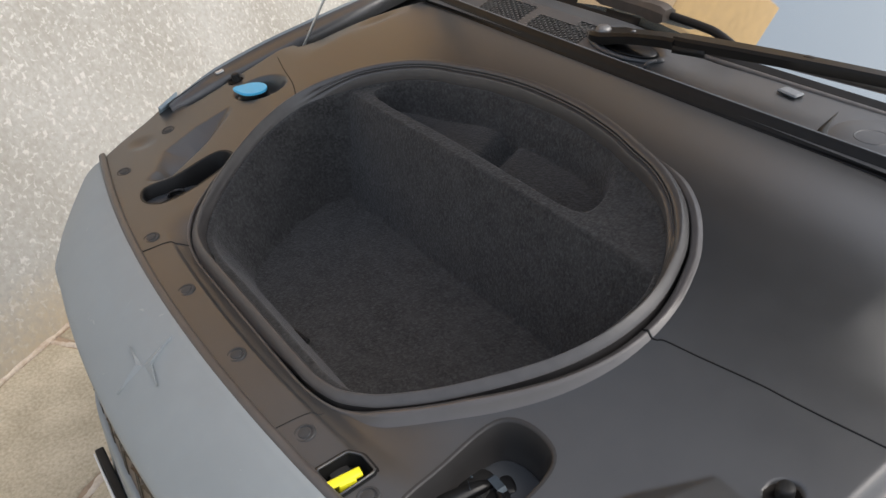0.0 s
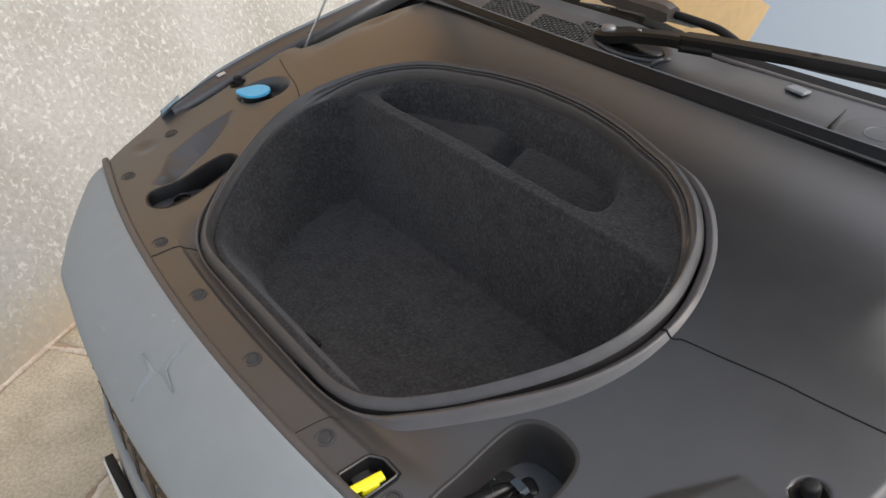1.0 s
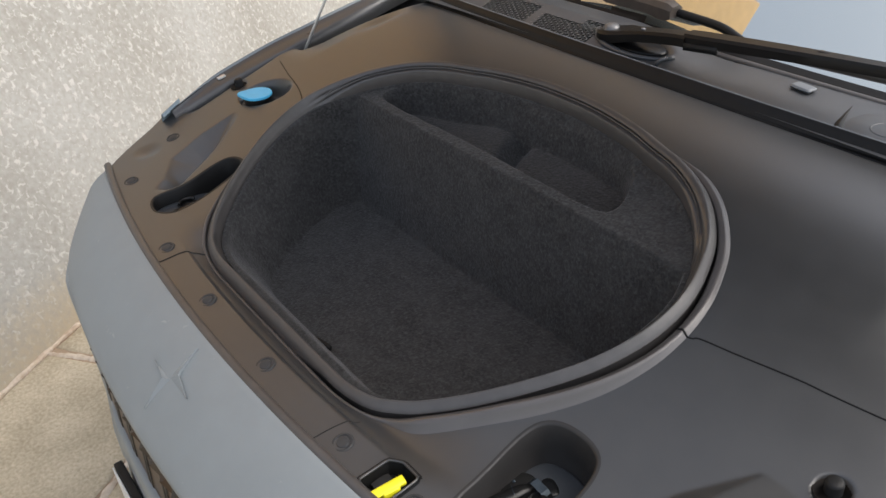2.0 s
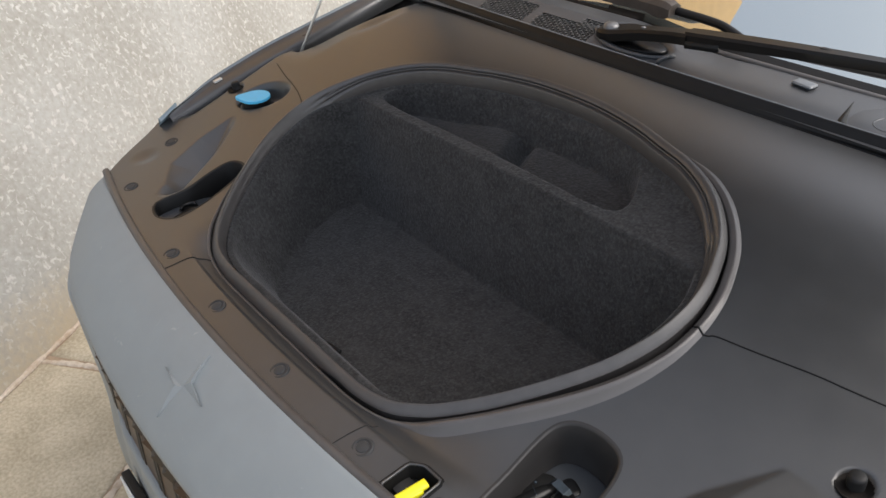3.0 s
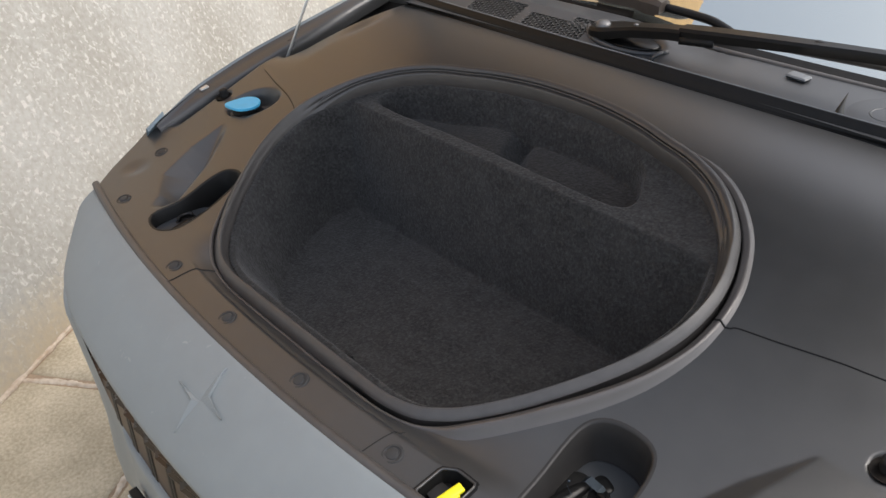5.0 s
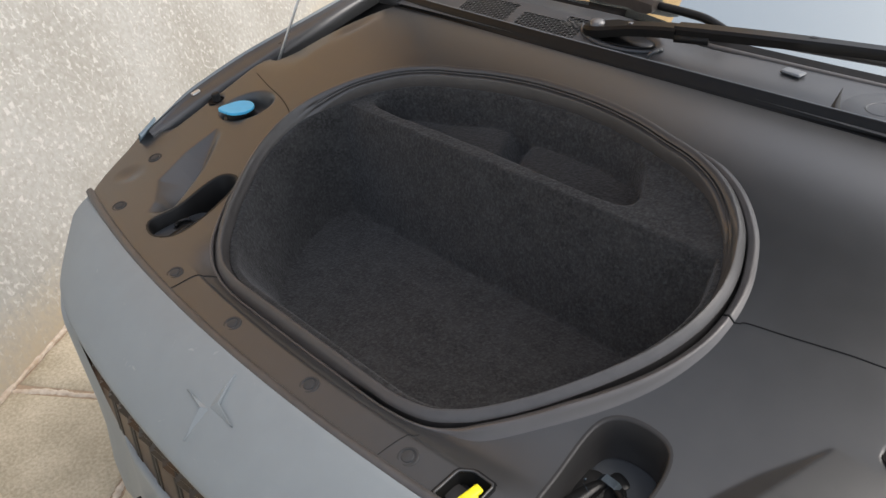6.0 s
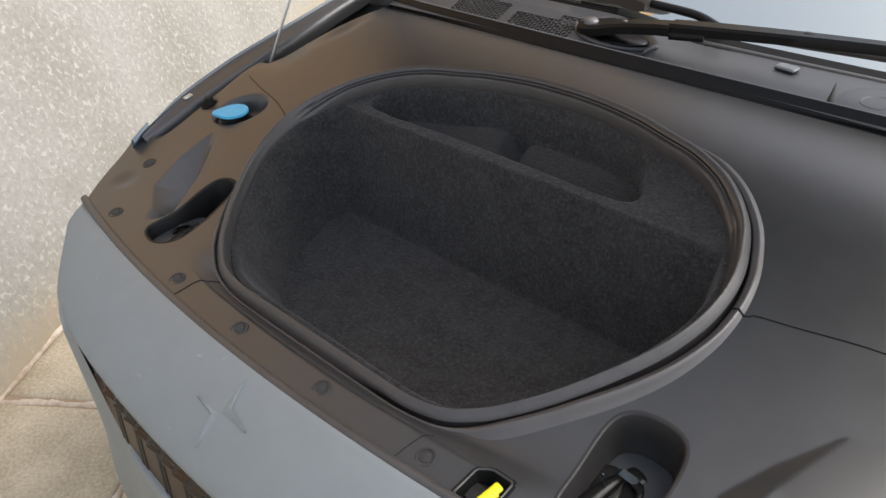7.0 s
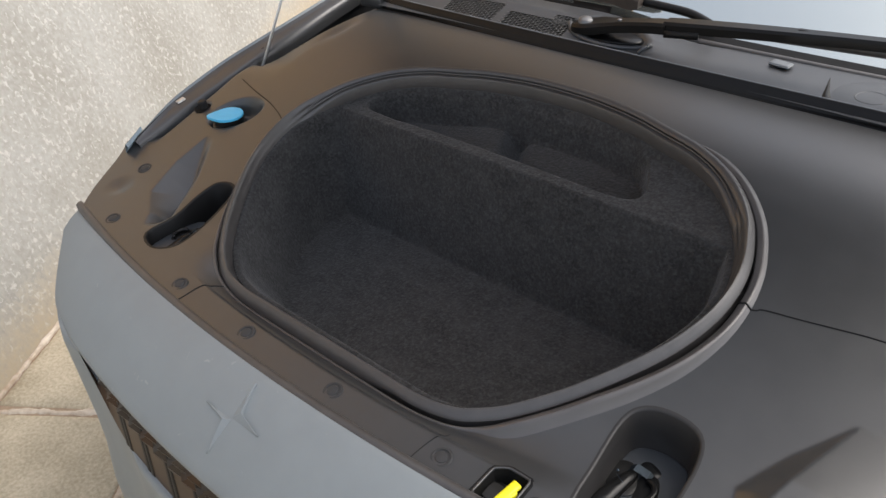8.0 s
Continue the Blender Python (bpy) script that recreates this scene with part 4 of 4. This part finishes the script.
# ---- small parts ----
PIN = shader("pin_plastic", (0.040, 0.040, 0.040), rough=0.55, var=0.15, spec=0.4, bump=0.05, bump_scale=800)
for x, y in [(-0.51, 0.042), (-0.255, 0.007), (-0.086, 0.0), (0.086, 0.0), (0.255, 0.007), (0.51, 0.042), (-0.592, 0.156), (0.592, 0.156), (0.371, 0.018)]:
    pin = part("push_pin", turned(bmesh.new(), [(0.0130, -0.004), (0.0130, 0.0008), (0.0120, 0.0020), (0.0100, 0.0020), (0.0092, 0.0008), (0.0078, 0.0008), (0.0068, 0.0022), (0.004, 0.0027), (0.0005, 0.0027)], (x, y, cz(x, y) - 0.0006), (0, -0.19, 1)), PIN, car)
    sharp(pin)

# rubber stops
for s in (-1, 1):
    x, y = (-0.636, 0.322) if s < 0 else (0.638, 0.300)
    part("rubber_stop", turned(bmesh.new(), [(0.0105, -0.020), (0.0105, -0.008), (0.0085, -0.006), (0.0085, 0.009), (0.0078, 0.0115), (0.0055, 0.0125), (0.0005, 0.0125)], (x, y, cz(x, y) + 0.012), (0, -0.1, 1), 24), PLASTIC_DARK, car)
    # dark brown cup that paints the shade into the stop's recess
    part("stop_shade_cup", turned(bmesh.new(), [(0.0180, -0.0002), (0.0172, 0.0003), (0.0160, -0.002), (0.0140, -0.009), (0.009, -0.010)], (x, y, (cz(x, y + 0.026) + cz(x, y - 0.026)) / 2 - 0.0008), (0, -0.1, 1), 28), STOP_SHADE, car)

# washer filler: neck, blue cap with a pull tab
c = Vector((-0.553, 0.321, 0.836))
sharp(part("filler_neck", turned(bmesh.new(), [(0.033, -0.035), (0.033, -0.008), (0.029, -0.006), (0.029, 0.001), (0.0315, 0.003), (0.0315, 0.006), (0.027, 0.008), (0.027, 0.020)], c, (0.0, 0.03, 1)), WELL, car))
cap = bmesh.new()
outline = [(0.028 * math.cos(a) * (1.0 + 0.42 * max(0, math.cos(a)) ** 7), 0.028 * math.sin(a)) for a in np.linspace(0, 2 * math.pi, 48, endpoint=False)]
ex, ey, ez = Vector((-0.70, -0.71, 0.0)), Vector((0.71, -0.70, 0.0)), Vector((0, 0, 1))
loft(cap, [[c + ex * (x * s) + ey * (y * s) + ez * h for x, y in outline] for s, h in ((0.94, 0.0195), (1.0, 0.0202), (1.0, 0.0236), (0.975, 0.0250), (0.8, 0.0252), (0.4, 0.0252))], True, False, True)
sharp(part("filler_cap", cap, CAP_BLUE, car, "bright blue washer filler cap"), 25)

# latch pockets with their catches
POCKET = shader("pocket_plastic", (0.026, 0.0245, 0.0235), rough=0.45, spec=0.45, var=0.15, bump=0.05, bump_scale=800)
def latch(name_pocket, outline, depth, m, material, floor=None, plate=None):
    """A pocket in the cover with the bonnet catch at its bottom; m places the catch."""
    pocket = part("latch_pocket", pocket_mesh(outline, depth, 0.004, floor), material, car, name_pocket)
    def put(bm):
        bmesh.ops.transform(bm, matrix=m, verts=bm.verts[:])
        return bm
    ring = plate or [(0.036 * np.sign(math.cos(a)) * abs(math.cos(a)) ** 0.7, 0.070 * np.sign(math.sin(a)) * abs(math.sin(a)) ** 0.7) for a in np.linspace(0, 2 * math.pi, 40, endpoint=False)]
    gx, gy = sum(p[0] for p in ring) / len(ring), sum(p[1] for p in ring) / len(ring)
    part("latch_plate", put(loft(bmesh.new(), [[(gx + (x - gx) * u, gy + (y - gy) * u, h) for x, y in ring] for u, h in ((1.0, -0.006), (1.0, 0.0052), (0.985, 0.0066), (0.96, 0.007), (0.3, 0.007))], True, False, True)), PLATE, pocket, "grey steel latch plate")
    def lobe(name, cx, cy, rx, ry, turn, h, mat, label="", power=0.75):
        out = []
        for a in np.linspace(0, 2 * math.pi, 28, endpoint=False):
            u, v = rx * np.sign(math.cos(a)) * abs(math.cos(a)) ** power, ry * np.sign(math.sin(a)) * abs(math.sin(a)) ** power
            out.append((cx + u * math.cos(turn) - v * math.sin(turn), cy + u * math.sin(turn) + v * math.cos(turn)))
        ux, uy = sum(p[0] for p in out) / 28, sum(p[1] for p in out) / 28
        return part(name, put(loft(bmesh.new(), [[(ux + (x - ux) * k, uy + (y - uy) * k, z) for x, y in out] for k, z in ((1.0, 0.004), (1.0, h - 0.0008), (0.94, h), (0.3, h))], True, False, True)), mat, pocket, label)
    lobe("slot", -0.007, 0.040, 0.0125, 0.0078, -0.35, 0.0078, WELL)
    lobe("catch_opening", -0.026, 0.012, 0.0170, 0.0245, 0.5, 0.0082, WELL)
    lobe("catch_opening", 0.004, 0.010, 0.0125, 0.0260, 0.3, 0.0080, WELL)
    tab = put(loft(bmesh.new(), [[(x, y, z) for x, z in ((-0.026, 0.008), (-0.020, 0.0145), (-0.004, 0.0125), (0.000, 0.009))] for y in (0.0235, 0.034)], False))
    part("catch_plate", tab, DULL_METAL, pocket, "zinc latch tab", smooth=False)
    part("catch_lever", put(loft(bmesh.new(), [[(x + wd * a, y, z + 0.004 * b) for a, b in ((-1, -1), (-0.8, 0.8), (0.8, 0.8), (1, -1))] for x, y, wd, z in ((-0.030, -0.050, 0.010, 0.008), (-0.026, -0.022, 0.0105, 0.010), (-0.022, 0.002, 0.009, 0.012), (-0.019, 0.016, 0.007, 0.012), (-0.017, 0.024, 0.004, 0.010))], True, False, True)), WELL, pocket, "black catch lever")
    part("catch_hook", put(tube(bmesh.new(), [(0.003 + 0.011 * math.cos(a), 0.006 + 0.016 * math.sin(a), 0.013) for a in np.linspace(-1.8, 2.0, 14)], [0.0040] * 12 + [0.003, 0.002], 8)), WELL, pocket)
    part("spring", put(tube(bmesh.new(), [(-0.029 + 0.012 * u, 0.005 - 0.006 * u, 0.0185) for u in np.linspace(0, 1, 6)], 0.0004, 8)), DULL_METAL, pocket, "bright steel spring wire")
    part("rivet", put(turned(bmesh.new(), [(0.0018, 0), (0.0018, 0.0012), (0.0012, 0.002), (0.0004, 0.0022)], (-0.031, 0.011, 0.0165), (0, 0, 1), 14)), DULL_METAL, pocket)


PLATE = shader("grey_latch_steel", (0.046, 0.050, 0.055), rough=0.42, var=0.12, scale=50, spec=0.5)
inner = [p for p in offset_loop(PIT, 0.0075 if orient(PIT) else -0.0075)]
near_plate = [(p[0] - 0.434, min(p[1], 0.1880 - 9.0 * (p[0] - 0.422) ** 2) - 0.112) for p in inner]
latch("deep plastic pocket with a bonnet latch", PIT, 0.060, pose(0.434, 0.112, 0.7635), POCKET, 0.7615, near_plate)
# same plastic as the near pocket; the darker material paints in its shade
latch("plastic pocket coloured darker for its shade, with a bonnet latch", PIT_FAR, 0.085, pose(-0.388, 0.088, 0.775, 0, 0, 0) @ Matrix.Diagonal((-0.62, 0.75, 0.9, 1)), PLASTIC_DARK)

# yellow release lever in its recess
BX = np.array([p for a, b in zip(BOX, BOX[1:] + BOX[:1]) for p in [(a[0] + (b[0] - a[0]) * t, a[1] + (b[1] - a[1]) * t) for t in (0.08, 0.5, 0.92)]])
recess = sharp(part("lever_recess", pocket_mesh(BX, 0.034, 0.0), PLASTIC_DARK, car, "square recess of the release lever"), 40)
loop = [Vector((x, y, cz(x, y) + 0.0012)) for x, y in BX]
part("recess_flange", tube(bmesh.new(), loop, 0.0016, 6, True), PLASTIC, recess)
part("cable_bracket", loft(bmesh.new(), [[(0.313 + 0.020 * u, 0.004 + 0.022 * v, 0.786 + 0.008 * v * (1 - v)) for u in (0.0, 0.3, 0.6, 1.0)] for v in np.linspace(0, 1, 6)], False), POCKET, recess)
lever = part("release_lever", box(bmesh.new(), (0.011, 0.040, 0.006), Matrix.Translation((0.3410, 0.008, 0.802)) @ pose(0, 0, 0, 4, 10, -6), 0.003, 2), YELLOW, car, "yellow plastic release lever")
part("stem", box(bmesh.new(), (0.012, 0.020, 0.024), Matrix.Translation((0.341, 0.010, 0.792)) @ pose(0, 0, 0, 0, 8, -6), 0.002), YELLOW, lever)
part("lever_base", box(bmesh.new(), (0.034, 0.030, 0.012), Matrix.Translation((0.330, 0.018, 0.776)), 0.003), PLASTIC_DARK, recess)

# strut that holds the bonnet, and its foot
d = Vector((-0.18, 0.655, 0.734)).normalized()
p = Vector((-0.655, 0.462, 0.842))
strut = part("bonnet_strut", tube(bmesh.new(), [p, p + d * 0.62], 0.0029, 10), METAL, car, "bright steel bonnet strut")
part("strut_foot", turned(bmesh.new(), [(0.009, -0.012), (0.009, 0.006), (0.006, 0.014), (0.005, 0.016)], p, d, 14), PLASTIC_DARK, strut)

# drain slot in the front of the lining
part("drain_slot", box(bmesh.new(), (0.036, 0.007, 0.012), Matrix.Translation((-0.016, 0.1225, 0.6955)) @ pose(0, 0, 0, -38, 0, 8), 0.003), PLASTIC_DARK, tub)

# body below and behind the bay: sills, floor, scuttle wall, roof edge, front wheels
def side_panel(s):
    rings = []
    for y, x, z1 in ((0.90, 0.80, 0.93), (1.3, 0.83, 0.96), (2.0, 0.85, 0.98), (2.7, 0.85, 0.98)):
        rings.append([(s * (x - dx), y, z) for dx, z in ((0.10, z1), (0.03, z1 - 0.03), (0.0, z1 - 0.14), (0.0, 0.62), (0.03, 0.42), (0.02, 0.34), (0.08, 0.28), (0.14, 0.27))])
    part("door_panel", loft(bmesh.new(), rings, False), PAINT, car)


for s in (-1, 1):
    side_panel(s)
    part("screen_pillar", tube(bmesh.new(), [(s * 0.715, 0.93, 0.96), (s * 0.72, 1.25, 1.14), (s * 0.715, 1.68, 1.385)], 0.028, 10), PAINT, car)
    wheel = new("wheel")
    wheel.parent = car
    wheel.location = (s * 0.76, 0.62, 0.34)
    axis = (s, 0, 0)
    part("tyre", turned(bmesh.new(), [(0.235, -0.10), (0.31, -0.115), (0.335, -0.10), (0.34, -0.06), (0.34, 0.06), (0.335, 0.10), (0.31, 0.115), (0.235, 0.10)], (0, 0, 0), axis, 48), RUBBER, wheel)
    part("rim", turned(bmesh.new(), [(0.235, 0.06), (0.236, 0.10), (0.225, 0.10), (0.20, 0.07), (0.07, 0.06), (0.05, 0.09), (0.001, 0.09)], (0, 0, 0), axis, 40), DULL_METAL, wheel)
part("bulkhead", box(bmesh.new(), (1.24, 0.03, 0.62), Matrix.Translation((0, 0.985, 0.63)), 0.005), PLASTIC_DARK, car)
part("underfloor", box(bmesh.new(), (1.20, 2.70, 0.04), Matrix.Translation((0, 1.30, 0.26)), 0.01), PLASTIC_DARK, car)
part("roof", loft(bmesh.new(), [[(x, y + 0.10 * x * x * (1 - 0.9 * k), z - 0.10 * x * x) for x in np.linspace(-0.72, 0.72, 20)] for k, y, z in ((0, 1.64, 1.365), (0.1, 1.70, 1.40), (0.4, 2.0, 1.46), (0.8, 2.4, 1.49), (1, 2.7, 1.48))], False), PLASTIC_DARK, car, "plain dark glass roof")
for s in (-1, 1):
    part("side_window", loft(bmesh.new(), [[(s * 0.755, y, z0), (s * 0.72, y, z1)] for y, z0, z1 in ((0.96, 0.93, 0.96), (1.3, 0.955, 1.16), (1.68, 0.97, 1.36), (2.7, 0.98, 1.43))], False), PLASTIC_DARK, car, "dark side glass")
part("cabin_back", box(bmesh.new(), (1.44, 0.03, 1.16), Matrix.Translation((0, 2.70, 0.86)), 0.005), PLASTIC_DARK, car)

# raised bonnet on its hinge arms
BD = Vector((0, -0.25, 0.968)).normalized()
BN = Vector((0, -0.968, -0.25)).normalized()    # towards the bay


def bonnet_skin(depth, inset):
    rings = []
    for s in np.linspace(0, 1, 12):
        w = (0.715 - 0.05 * s - 0.10 * max(0, s - 0.75) ** 1.5 * 4) - inset
        rings.append([tuple(Vector((x, 0.82, 1.17)) + BD * (inset + (0.96 - 2 * inset) * s * (1 - 0.05 * (x / 0.72) ** 2)) + BN * (depth + 0.045 * (x / 0.72) ** 2 + 0.03 * (2 * s - 1) ** 2)) for x in np.linspace(-w, w, 16)])
    return loft(bmesh.new(), rings, False)


bonnet = part("bonnet", bonnet_skin(0.0, 0.0), PAINT, car, "raised satin grey bonnet")
part("liner", bonnet_skin(0.018, 0.012), MATT, bonnet, "black underside liner")
for s in (-1, 1):
    part("hinge_arm", box(bmesh.new(), (0.012, 0.05, 0.26), pose(s * 0.672, 0.845, 1.07, 10), 0.004), PLASTIC_DARK, bonnet)
